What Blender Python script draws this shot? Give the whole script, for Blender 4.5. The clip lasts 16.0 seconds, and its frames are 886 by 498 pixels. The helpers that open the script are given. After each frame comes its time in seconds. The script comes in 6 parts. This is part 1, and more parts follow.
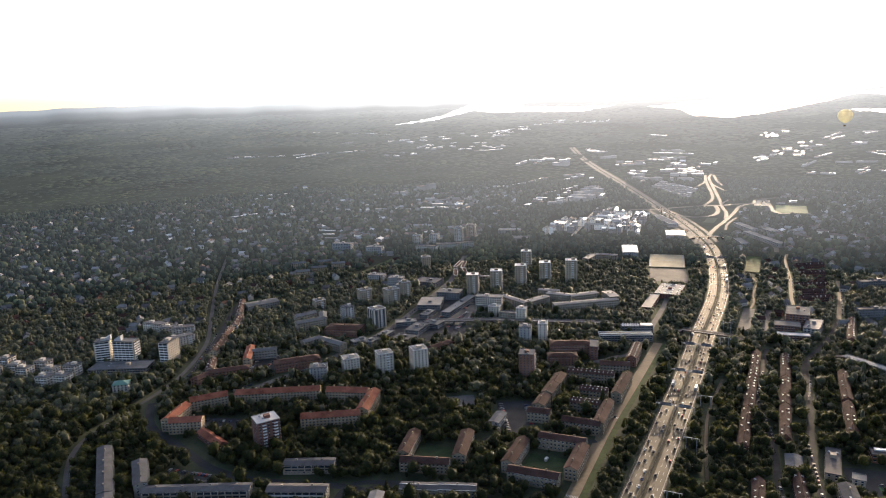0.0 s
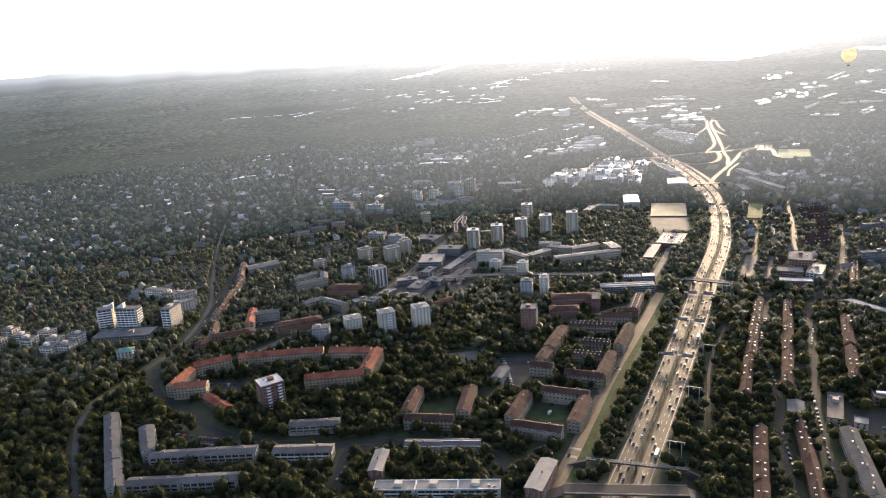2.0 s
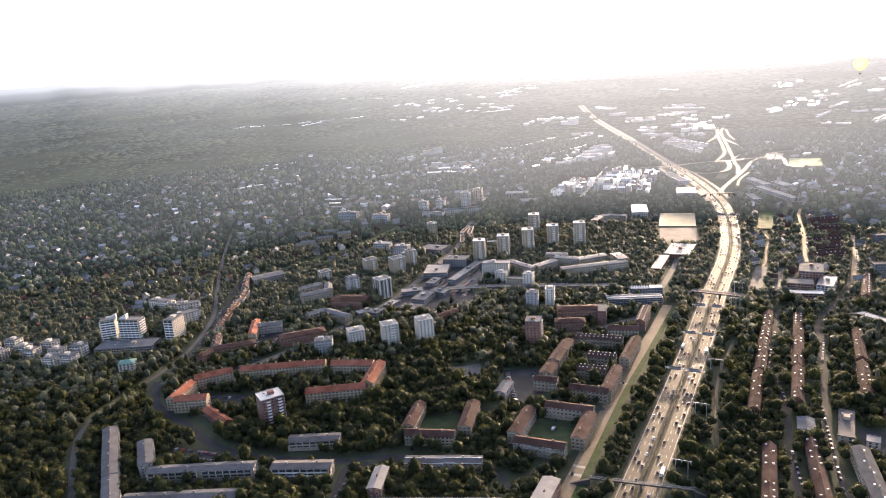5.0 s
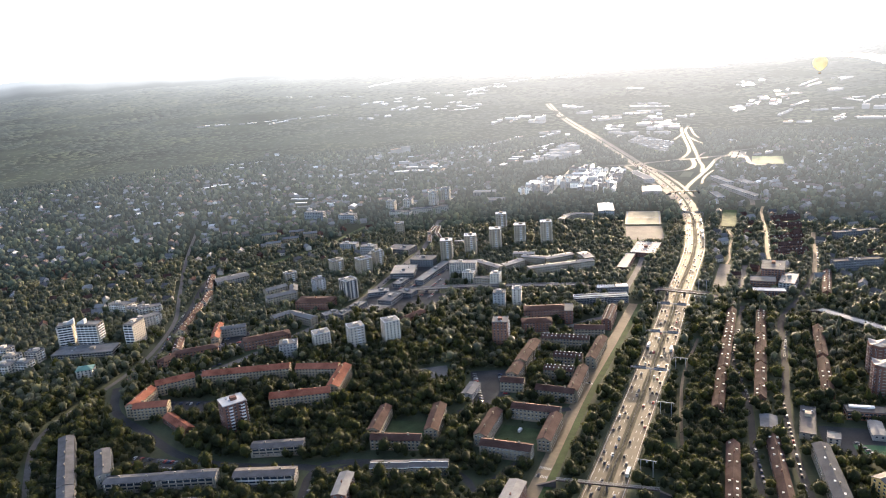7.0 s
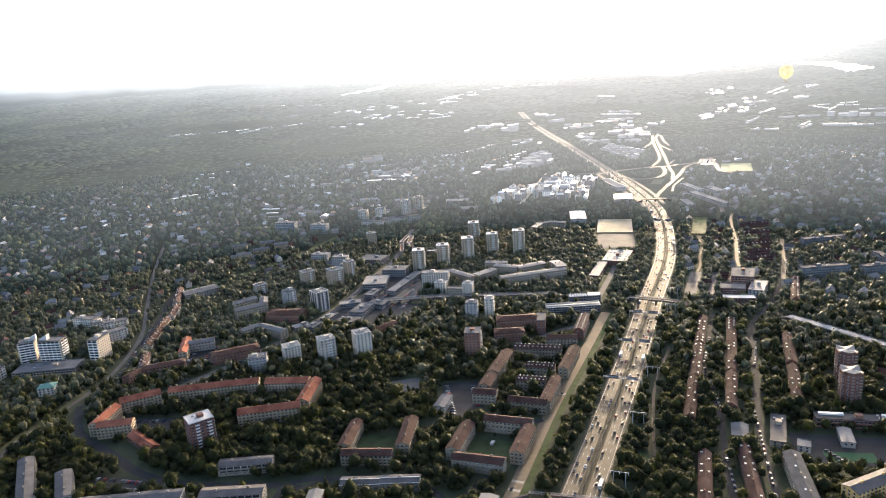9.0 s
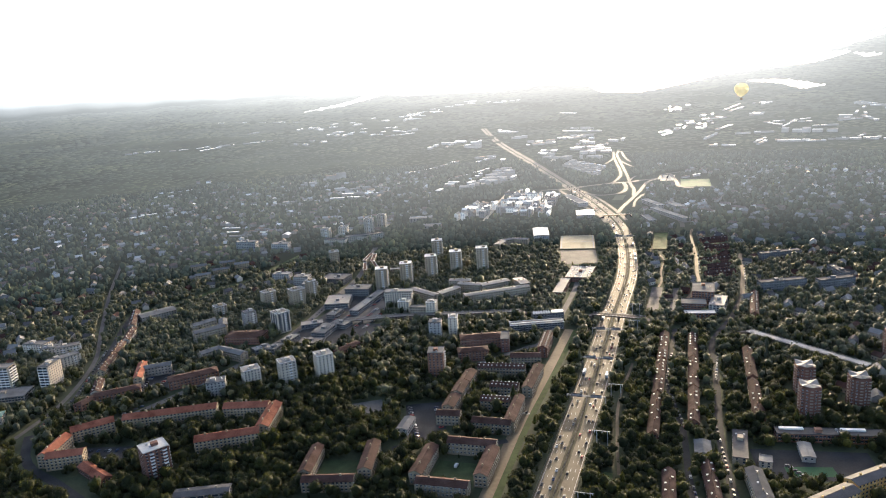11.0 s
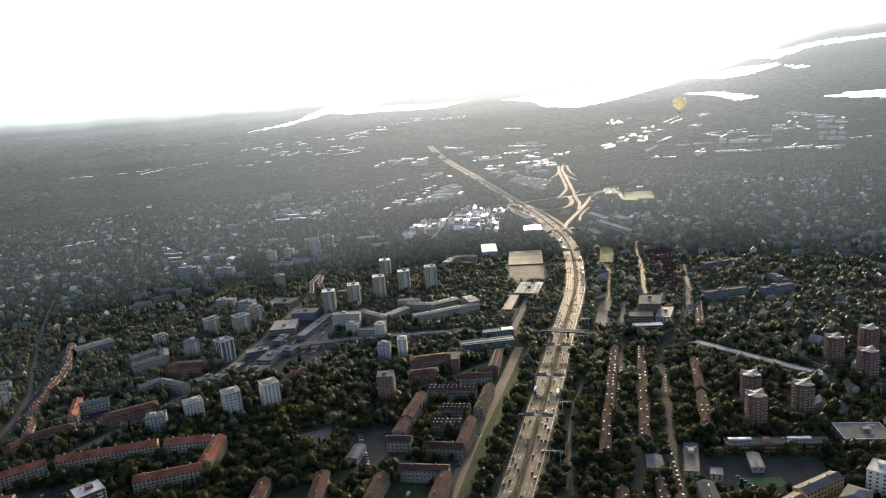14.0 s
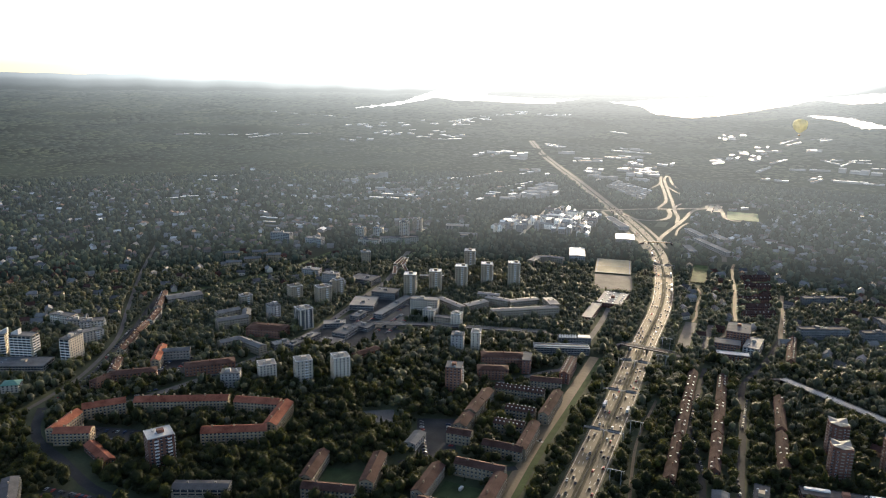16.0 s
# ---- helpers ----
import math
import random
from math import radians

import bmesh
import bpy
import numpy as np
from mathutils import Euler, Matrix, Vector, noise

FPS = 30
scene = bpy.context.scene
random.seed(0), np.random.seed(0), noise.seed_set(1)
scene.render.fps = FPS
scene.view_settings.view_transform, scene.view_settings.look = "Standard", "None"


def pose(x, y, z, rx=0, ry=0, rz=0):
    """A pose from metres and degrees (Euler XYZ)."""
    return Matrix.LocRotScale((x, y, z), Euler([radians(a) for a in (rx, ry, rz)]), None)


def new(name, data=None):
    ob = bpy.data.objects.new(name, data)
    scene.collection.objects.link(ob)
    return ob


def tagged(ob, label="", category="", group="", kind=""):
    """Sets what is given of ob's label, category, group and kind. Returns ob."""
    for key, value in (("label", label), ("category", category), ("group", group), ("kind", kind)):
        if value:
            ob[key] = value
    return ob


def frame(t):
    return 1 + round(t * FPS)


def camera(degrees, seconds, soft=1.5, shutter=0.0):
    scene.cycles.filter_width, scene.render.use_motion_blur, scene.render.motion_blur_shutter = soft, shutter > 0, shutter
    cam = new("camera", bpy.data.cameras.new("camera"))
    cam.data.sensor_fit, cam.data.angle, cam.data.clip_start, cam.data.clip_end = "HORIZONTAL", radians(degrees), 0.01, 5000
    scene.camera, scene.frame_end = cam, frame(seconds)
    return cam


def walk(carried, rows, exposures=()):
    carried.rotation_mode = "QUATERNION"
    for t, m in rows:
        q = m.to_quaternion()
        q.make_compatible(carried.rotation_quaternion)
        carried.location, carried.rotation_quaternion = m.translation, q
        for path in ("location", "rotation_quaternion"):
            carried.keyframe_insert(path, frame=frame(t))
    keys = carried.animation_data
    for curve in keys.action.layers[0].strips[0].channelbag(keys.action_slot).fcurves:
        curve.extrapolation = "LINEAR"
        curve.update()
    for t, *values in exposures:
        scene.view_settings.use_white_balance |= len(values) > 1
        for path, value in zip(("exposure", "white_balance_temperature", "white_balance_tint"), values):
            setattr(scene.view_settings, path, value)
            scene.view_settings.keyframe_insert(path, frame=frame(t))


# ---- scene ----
# ---------------------------------------------------------------- camera
cam = camera(62.48, 16.0, 1.05)
PATH = [
    (0, 0.00, -0.00, 300.00, -0.00, -12.41, 2.18),
    (0.5, 1.16, 1.54, 300.16, 0.19, -13.05, 0.84),
    (1, 2.32, 3.07, 300.32, 3.46, -13.68, 3.48),
    (1.5, 3.48, 4.61, 300.48, 2.88, -15.32, 4.06),
    (2, 4.64, 6.16, 300.65, 0.46, -15.93, 4.20),
    (2.5, 5.79, 7.71, 300.83, -0.16, -15.68, 2.35),
    (3, 6.94, 9.26, 301.01, 2.96, -14.64, 3.90),
    (5.5, 12.65, 17.01, 301.98, 0.42, -15.49, 4.27),
    (6, 13.76, 18.58, 302.21, -0.38, -15.67, 4.08),
    (6.5, 14.88, 20.15, 302.44, -0.80, -15.76, 4.04),
    (7, 16.00, 21.71, 302.67, -1.17, -15.60, 4.12),
    (7.5, 17.09, 23.30, 302.94, -1.48, -15.60, 3.84),
    (8, 18.18, 24.89, 303.22, -2.21, -15.59, 3.91),
    (8.5, 19.27, 26.48, 303.49, -2.72, -15.52, 3.96),
    (9, 20.36, 28.06, 303.77, -3.24, -15.14, 4.10),
    (11.5, 25.72, 36.10, 305.26, -6.79, -13.91, 4.06),
    (12, 26.77, 37.73, 305.57, -7.50, -13.73, 4.29),
    (12.5, 27.82, 39.36, 305.87, -8.54, -13.57, 4.52),
    (13, 28.86, 40.99, 306.18, -9.36, -13.49, 4.57),
    (13.5, 29.89, 42.64, 306.49, -9.67, -13.55, 4.51),
    (14, 30.91, 44.29, 306.79, -10.15, -13.12, 4.80),
    (14.5, 31.94, 45.94, 307.09, -9.43, -12.48, 4.41),
    (15, 32.97, 47.58, 307.37, -7.91, -12.85, 4.88),
    (15.5, 33.99, 49.22, 307.65, -6.41, -13.93, 3.38),
    (16, 35.02, 50.86, 307.93, -3.03, -13.63, -0.96),
]
# seconds, place, then yaw, pitch and lean to the right in degrees
walk(cam, [(t, pose(x, y, z, 0, 0, yaw) @ pose(0, 0, 0, 90 + pitch, 0, 0) @ pose(0, 0, 0, 0, 0, -lean)) for t, x, y, z, yaw, pitch, lean in PATH],
     [(0, 2.04, 6800, 14), (1, 2.49, 7050, 22), (1.5, 2.66, 7100, 25), (2, 2.54, 6900, 15), (2.5, 2.79, 6900, 15), (3, 2.97, 7100, 26), (6, 2.89, 6900, 16), (9, 2.74, 6750, 12), (12, 2.37, 6700, 9), (14, 1.97, 6700, 8), (15, 1.69, 6700, 7), (16, 1.99, 6700, 7)])

# ---------------------------------------------------------------- light
SUN_AZ, SUN_EL = 24.5, 8.0
world = bpy.data.worlds.new("evening_sky")
scene.world = world
world.use_nodes = True
wt = world.node_tree
sky = wt.nodes.new("ShaderNodeTexSky")
sky.sky_type, sky.sun_disc = "NISHITA", False
sky.sun_elevation, sky.sun_rotation = radians(SUN_EL), radians(SUN_AZ)
sky.dust_density, sky.air_density, sky.ozone_density = 1.9, 0.42, 0.42
wt.links.new(sky.outputs[0], wt.nodes["Background"].inputs[0])
wt.nodes["Background"].inputs[1].default_value = 0.147
sun_data = bpy.data.lights.new("sun", "SUN")
sun_data.energy, sun_data.angle, sun_data.color = 1.45, radians(0.6), (1.0, 0.8, 0.55)
sun = new("sun", sun_data)
sun.matrix_world = pose(0, 0, 900, 90 - SUN_EL, 0, 180 - SUN_AZ)

# ---------------------------------------------------------------- the lie of the land
HUB_X, HUB_Y, UP = 17.0, 24.0, 303.0
NEAR, RIM, LAST = 1200.0, 4750.0, 38000.0


def smooth(a, b, v):
    t = min(max((v - a) / (b - a), 0.0), 1.0)
    return t * t * (3 - 2 * t)


def lift(az):
    """Degrees by which the hills round the lake stand over the plain's horizon."""
    return 1.55 * smooth(28.5, 40, az) + 0.03 * math.sin(az * 0.9) + 0.02 * math.sin(az * 2.3 + 1)


def land(az, r):
    """A place of the ground by bearing in degrees and true distance: beyond NEAR the sheet draws in and rises to the horizon."""
    a = radians(az)
    if r <= NEAR:
        return HUB_X + r * math.sin(a), HUB_Y + r * math.cos(a), 0.0, 1.0
    k = NEAR + (RIM - NEAR) * (1 - math.exp(-(r - NEAR) / (RIM - NEAR)))
    q = math.log(r / NEAR) / math.log(LAST / NEAR)
    z = UP - k * UP / r + k * math.tan(radians(lift(az) * (1.5 * smooth(0.3, 0.72, q) - 0.5 * smooth(0.72, 1.0, q))))
    return HUB_X + k * math.sin(a), HUB_Y + k * math.cos(a), z, k / r


def bearing(x, y):
    return math.degrees(math.atan2(x - HUB_X, y - HUB_Y)), math.hypot(x - HUB_X, y - HUB_Y)


def spot(x, y):
    return land(*bearing(x, y))


# where things stand, so that no tree grows through them
CELL, X0, Y0 = 3.0, -1800.0, 250.0
TAKEN = np.zeros((1270, 1250), bool)


def take_rect(x, y, length, width, yaw, margin=2.0):
    a = radians(yaw)
    n = max(int((length + 2 * margin) / 2), 1)
    m = max(int((width + 2 * margin) / 2), 1)
    u = np.linspace(-length / 2 - margin, length / 2 + margin, n + 1)[:, None]
    v = np.linspace(-width / 2 - margin, width / 2 + margin, m + 1)[None]
    i = ((x + u * math.cos(a) - v * math.sin(a) - X0) / CELL).astype(int).ravel()
    j = ((y + u * math.sin(a) + v * math.cos(a) - Y0) / CELL).astype(int).ravel()
    ok = (i >= 0) & (j >= 0) & (i < TAKEN.shape[0]) & (j < TAKEN.shape[1])
    TAKEN[i[ok], j[ok]] = True


def is_taken(x, y):
    i, j = int((x - X0) / CELL), int((y - Y0) / CELL)
    return 0 <= i < TAKEN.shape[0] and 0 <= j < TAKEN.shape[1] and TAKEN[i, j]


# ---------------------------------------------------------------- materials
def node_mat(name):
    m = bpy.data.materials.new(name)
    m.use_nodes = True
    nt = m.node_tree
    return m, nt, nt.nodes["Principled BSDF"]


def add_noise(nt, scale, detail=3.0, rough=0.55):
    n = nt.nodes.new("ShaderNodeTexNoise")
    n.inputs["Scale"].default_value, n.inputs["Detail"].default_value, n.inputs["Roughness"].default_value = scale, detail, rough
    geo = nt.nodes.new("ShaderNodeNewGeometry")
    nt.links.new(geo.outputs["Position"], n.inputs["Vector"])
    return n


def ramp_of(nt, source, *stops):
    r = nt.nodes.new("ShaderNodeValToRGB")
    while len(r.color_ramp.elements) < len(stops):
        r.color_ramp.elements.new(0.5)
    for e, (p, c) in zip(r.color_ramp.elements, stops):
        e.position, e.color = p, (*c, 1)
    nt.links.new(source, r.inputs[0])
    return r


def blend(nt, kind, fac, a, b):
    m = nt.nodes.new("ShaderNodeMix")
    m.data_type, m.blend_type = "RGBA", kind
    for socket, value in ((m.inputs[0], fac), (m.inputs[6], a), (m.inputs[7], b)):
        if isinstance(value, (int, float)):
            socket.default_value = value
        elif isinstance(value, tuple):
            socket.default_value = (*value, 1)
        else:
            nt.links.new(value, socket)
    return m.outputs[2]


def surface(name, colour, rough=0.8, spread=0.25, coarse=0.06, fine=1.2, metal=0.0, bump=0.15, each=0.12, tint=None, spec=0.2):
    """A weathered surface: stains of tens of metres, grain of about a metre, a shade of its own for each object."""
    m, nt, p = node_mat(name)
    dark = tuple(c * (1 - spread) for c in colour)
    light = tuple(min(c * (1 + spread), 0.95) for c in (tint or colour))
    big, small = add_noise(nt, coarse), add_noise(nt, fine, 4)
    c = ramp_of(nt, big.outputs[0], (0.3, dark), (0.7, light)).outputs[0]
    g = ramp_of(nt, small.outputs[0], (0.25, (0.72, 0.72, 0.72)), (0.75, (1.12, 1.12, 1.12))).outputs[0]
    c = blend(nt, "MULTIPLY", 0.8, c, g)
    info = nt.nodes.new("ShaderNodeObjectInfo")
    o = ramp_of(nt, info.outputs["Random"], (0.0, (1 - each,) * 3), (1.0, (1 + each,) * 3)).outputs[0]
    c = blend(nt, "MULTIPLY", 1.0, c, o)
    nt.links.new(c, p.inputs["Base Color"])
    p.inputs["Roughness"].default_value, p.inputs["Metallic"].default_value = rough, metal
    p.inputs["Specular IOR Level"].default_value = spec
    if bump:
        b = nt.nodes.new("ShaderNodeBump")
        b.inputs["Strength"].default_value, b.inputs["Distance"].default_value = bump, 0.2
        nt.links.new(small.outputs[0], b.inputs["Height"])
        nt.links.new(b.outputs[0], p.inputs["Normal"])
    return m


def tile_roof(name, colour, lines=3.0):
    """Clay tiles or seamed sheet: fine courses along the slope over weathered patches."""
    m = surface(name, colour, 0.9, 0.3, 0.1, 2.0, spec=0.06, tint=(colour[0] * 1.1, colour[1] * 1.25, colour[2] * 1.3))
    nt, p = m.node_tree, m.node_tree.nodes["Principled BSDF"]
    w = nt.nodes.new("ShaderNodeTexWave")
    w.bands_direction = "Z"
    w.inputs["Scale"].default_value, w.inputs["Distortion"].default_value = lines, 0.4
    geo = nt.nodes.new("ShaderNodeNewGeometry")
    nt.links.new(geo.outputs["Position"], w.inputs["Vector"])
    old = p.inputs["Base Color"].links[0].from_socket
    c = blend(nt, "MULTIPLY", 0.35, old, w.outputs[0])
    nt.links.new(c, p.inputs["Base Color"])
    return m


def foliage(name, dark, mid, light, leafy=0.3, gloss=0.3, rough=0.8, patchy=0.022, odd=1.0, flat=0.5):
    m, nt, p = node_mat(name)
    geo = nt.nodes.new("ShaderNodeNewGeometry")
    info = nt.nodes.new("ShaderNodeObjectInfo")
    c = ramp_of(nt, geo.outputs["Random Per Island"], (0.0, dark), (0.6, mid), (0.9, light), (1.0, tuple(v * k for v, k in zip(light, (1.45, 1.25, 0.9))))).outputs[0]
    big, small = add_noise(nt, patchy, 3), add_noise(nt, 0.9, 4)
    patch = ramp_of(nt, big.outputs[0], (0.35, tuple(1 - odd * k for k in (0.38, 0.3, 0.28))), (0.5, (1, 1, 1)), (0.66, tuple(1 + odd * k for k in (0.3, 0.25, -0.05)))).outputs[0]
    c = blend(nt, "MULTIPLY", 1.0, c, patch)
    single = ramp_of(nt, add_noise(nt, 0.13, 1).outputs[0], (0.36, (0.72, 0.74, 0.8)), (0.52, (1, 1, 1)), (0.64, (1.55, 1.45, 1.0))).outputs[0]
    c = blend(nt, "MULTIPLY", odd, c, single)
    c = blend(nt, "MULTIPLY", 0.9, c, ramp_of(nt, small.outputs[0], (0.3, (0.6, 0.6, 0.6)), (0.7, (1.3, 1.3, 1.3))).outputs[0])
    o = ramp_of(nt, info.outputs["Random"], (0.0, (0.75, 0.85, 0.85)), (1.0, (1.25, 1.12, 0.9))).outputs[0]
    c = blend(nt, "MULTIPLY", 1.0, c, o)
    nt.links.new(c, p.inputs["Base Color"])
    p.inputs["Roughness"].default_value, p.inputs["Specular IOR Level"].default_value = 0.7, gloss * 0.3
    t = nt.nodes.new("ShaderNodeBsdfTranslucent")
    nt.links.new(c, t.inputs[0])
    mix = nt.nodes.new("ShaderNodeMixShader")
    mix.inputs[0].default_value = leafy
    nt.links.new(p.outputs[0], mix.inputs[1])
    nt.links.new(t.outputs[0], mix.inputs[2])
    nt.links.new(mix.outputs[0], nt.nodes["Material Output"].inputs[0])
    b = nt.nodes.new("ShaderNodeBump")
    b.inputs["Strength"].default_value, b.inputs["Distance"].default_value = rough, 0.8
    nt.links.new(small.outputs[0], b.inputs["Height"])
    # most leaves of a crown lie nearly level, whatever the crown's shape
    level = nt.nodes.new("ShaderNodeVectorMath")
    level.operation = "MULTIPLY_ADD"
    level.inputs[1].default_value, level.inputs[2].default_value = (0.4, 0.4, 0.4), (0, 0, 0.6)
    nt.links.new(b.outputs[0], level.inputs[0])
    unit = nt.nodes.new("ShaderNodeVectorMath")
    unit.operation = "NORMALIZE"
    nt.links.new(level.outputs[0], unit.inputs[0])
    gl = nt.nodes.new("ShaderNodeBsdfPrincipled")
    gl.inputs["Roughness"].default_value, gl.inputs["Specular IOR Level"].default_value = 0.6, gloss
    nt.links.new(c, gl.inputs["Base Color"])
    nt.links.new(unit.outputs[0], gl.inputs["Normal"])
    nt.links.new(b.outputs[0], p.inputs["Normal"])
    half = nt.nodes.new("ShaderNodeMixShader")
    half.inputs[0].default_value = flat
    nt.links.new(p.outputs[0], half.inputs[1])
    nt.links.new(gl.outputs[0], half.inputs[2])
    nt.links.new(half.outputs[0], mix.inputs[1])
    return m


def far_foliage(name, dark, mid, light):
    """A far canopy: crowns too small to tell leaves, dull, lit from above."""
    m, nt, p = node_mat(name)
    geo = nt.nodes.new("ShaderNodeNewGeometry")
    c = ramp_of(nt, geo.outputs["Random Per Island"], (0.0, dark), (0.55, mid), (1.0, light)).outputs[0]
    patch = ramp_of(nt, add_noise(nt, 0.006, 3).outputs[0], (0.35, (0.72, 0.76, 0.8)), (0.5, (1, 1, 1)), (0.66, (1.25, 1.22, 1.0))).outputs[0]
    nt.links.new(blend(nt, "MULTIPLY", 1.0, c, patch), p.inputs["Base Color"])
    level = nt.nodes.new("ShaderNodeVectorMath")
    level.operation = "MULTIPLY_ADD"
    level.inputs[1].default_value, level.inputs[2].default_value = (0.45, 0.45, 0.45), (0, 0, 0.55)
    nt.links.new(geo.outputs["Normal"], level.inputs[0])
    unit = nt.nodes.new("ShaderNodeVectorMath")
    unit.operation = "NORMALIZE"
    nt.links.new(level.outputs[0], unit.inputs[0])
    nt.links.new(unit.outputs[0], p.inputs["Normal"])
    p.inputs["Roughness"].default_value, p.inputs["Specular IOR Level"].default_value = 1.0, 0.0
    return m


def painted_haze(nt, p, share):
    """Far distance behind the place: haze painted as emission, strongest towards the sun."""
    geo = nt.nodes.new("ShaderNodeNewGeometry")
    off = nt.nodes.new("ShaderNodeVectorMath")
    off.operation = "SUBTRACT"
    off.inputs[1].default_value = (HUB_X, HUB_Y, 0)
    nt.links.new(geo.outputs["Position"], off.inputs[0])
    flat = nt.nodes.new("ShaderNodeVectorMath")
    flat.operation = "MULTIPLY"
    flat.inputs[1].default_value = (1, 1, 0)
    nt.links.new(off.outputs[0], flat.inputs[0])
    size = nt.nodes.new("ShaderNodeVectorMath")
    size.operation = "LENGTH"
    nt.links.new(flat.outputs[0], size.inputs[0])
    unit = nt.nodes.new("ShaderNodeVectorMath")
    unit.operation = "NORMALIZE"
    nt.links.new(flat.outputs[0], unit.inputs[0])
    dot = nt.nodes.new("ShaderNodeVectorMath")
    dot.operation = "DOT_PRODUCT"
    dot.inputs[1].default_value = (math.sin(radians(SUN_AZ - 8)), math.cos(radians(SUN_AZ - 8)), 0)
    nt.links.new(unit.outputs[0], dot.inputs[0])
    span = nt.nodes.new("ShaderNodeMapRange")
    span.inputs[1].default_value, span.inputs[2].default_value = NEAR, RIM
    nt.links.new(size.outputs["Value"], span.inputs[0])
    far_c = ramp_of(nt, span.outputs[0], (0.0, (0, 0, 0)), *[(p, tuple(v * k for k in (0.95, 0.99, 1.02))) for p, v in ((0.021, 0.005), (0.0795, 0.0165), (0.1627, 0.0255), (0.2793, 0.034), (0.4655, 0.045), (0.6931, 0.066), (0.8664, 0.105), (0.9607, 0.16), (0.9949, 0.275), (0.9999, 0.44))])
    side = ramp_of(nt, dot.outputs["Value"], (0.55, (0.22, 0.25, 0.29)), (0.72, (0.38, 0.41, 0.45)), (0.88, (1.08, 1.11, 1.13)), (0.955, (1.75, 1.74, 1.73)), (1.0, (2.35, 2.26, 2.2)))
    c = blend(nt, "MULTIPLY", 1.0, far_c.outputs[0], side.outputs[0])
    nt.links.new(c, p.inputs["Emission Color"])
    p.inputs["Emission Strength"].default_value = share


M = {}
M["ground"] = surface("park_ground", (0.035, 0.046, 0.022), 0.95, 0.5, 0.02, 0.4, tint=(0.044, 0.05, 0.026))
M["asphalt"] = surface("asphalt", (0.045, 0.044, 0.043), 0.85, 0.25, 0.05, 0.6, bump=0.05, spec=0.08)
M["town_asphalt"] = surface("pale_town_asphalt", (0.1, 0.095, 0.088), 0.8, 0.2, 0.05, 0.4, bump=0.05, spec=0.1)
M["motorway"] = surface("worn_motorway_asphalt", (0.1, 0.079, 0.05), 0.72, 0.14, 0.03, 0.3, bump=0.03, spec=0.16)
M["old_road"] = surface("pale_road", (0.14, 0.108, 0.068), 0.8, 0.15, 0.03, 0.3, bump=0.05)
M["median"] = surface("median_soil", (0.045, 0.04, 0.022), 0.95)
M["rail"] = surface("dull_rail_steel", (0.11, 0.105, 0.1), 0.8, 0.15, bump=0)
M["lawn"] = surface("mown_grass", (0.065, 0.088, 0.03), 0.9, 0.3, 0.08, 0.8)
M["verge"] = surface("verge_grass", (0.036, 0.058, 0.016), 0.95, 0.25, 0.1, 0.7)
# grass colour darkened for the shade of the courtyards
M["yard_lawn"] = surface("shaded_yard_grass", (0.035, 0.05, 0.02), 0.95, 0.3, 0.1, 0.7)
M["copper"] = surface("green_copper_sheet", (0.1, 0.2, 0.155), 0.6, 0.15)
M["slate"] = surface("blue_grey_roof_sheet", (0.078, 0.078, 0.08), 0.85, 0.2, 0.15, 0.9, bump=0.04, spec=0.04)
M["sand"] = surface("sand_pitch", (0.42, 0.35, 0.22), 0.9, 0.12, 0.05, 0.5)
M["turf"] = surface("green_turf", (0.035, 0.09, 0.04), 0.9, 0.12)
M["paint"] = surface("road_paint", (0.4, 0.39, 0.36), 0.6, 0.1)
M["white"] = surface("white_plaster", (0.47, 0.405, 0.32), 0.75, 0.1, 0.08, 0.7, bump=0.05)
M["cream"] = surface("cream_plaster", (0.31, 0.25, 0.175), 0.8, 0.14, 0.08, 0.7)
M["court"] = surface("tan_court_plaster", (0.215, 0.172, 0.118), 0.8, 0.14, 0.08, 0.7)
M["ochre_cream"] = surface("warm_cream_plaster", (0.3, 0.228, 0.145), 0.8, 0.14, 0.08, 0.7)
M["beige"] = surface("beige_plaster", (0.26, 0.225, 0.18), 0.8, 0.15)
M["grey"] = surface("grey_concrete", (0.31, 0.295, 0.27), 0.8, 0.15)
M["panel"] = surface("dark_grey_panels", (0.15, 0.145, 0.14), 0.8, 0.2)
M["yellow"] = surface("ochre_plaster", (0.55, 0.34, 0.12), 0.8, 0.12)
M["brick"] = surface("red_brick", (0.145, 0.07, 0.05), 0.85, 0.2, 0.1, 1.5)
M["brown"] = surface("brown_brick", (0.2, 0.1, 0.065), 0.85, 0.2, 0.1, 1.5)
M["tile_red"] = tile_roof("red_clay_tiles", (0.225, 0.075, 0.045))
M["tile_brown"] = tile_roof("brown_clay_tiles", (0.07, 0.036, 0.028))
M["felt"] = surface("grey_roof_felt", (0.12, 0.118, 0.115), 0.9, 0.25, 0.12, 0.9, spec=0.08)
M["sheet"] = surface("pale_roof_sheet", (0.17, 0.162, 0.15), 0.7, 0.2, 0.1, 0.9, metal=0.0, spec=0.15, bump=0.04)
M["bright"] = surface("white_roof_sheet", (0.45, 0.43, 0.4), 0.5, 0.15, 0.1, 0.9, metal=0.0, bump=0.03)
M["darkfelt"] = surface("dark_roof_felt", (0.075, 0.068, 0.065), 0.8, 0.25, 0.12, 0.9)
M["trim"] = surface("white_trim", (0.62, 0.6, 0.56), 0.6, 0.06, bump=0)
M["steel"] = surface("galvanised_steel", (0.3, 0.3, 0.3), 0.6, 0.1, metal=0.3, bump=0)
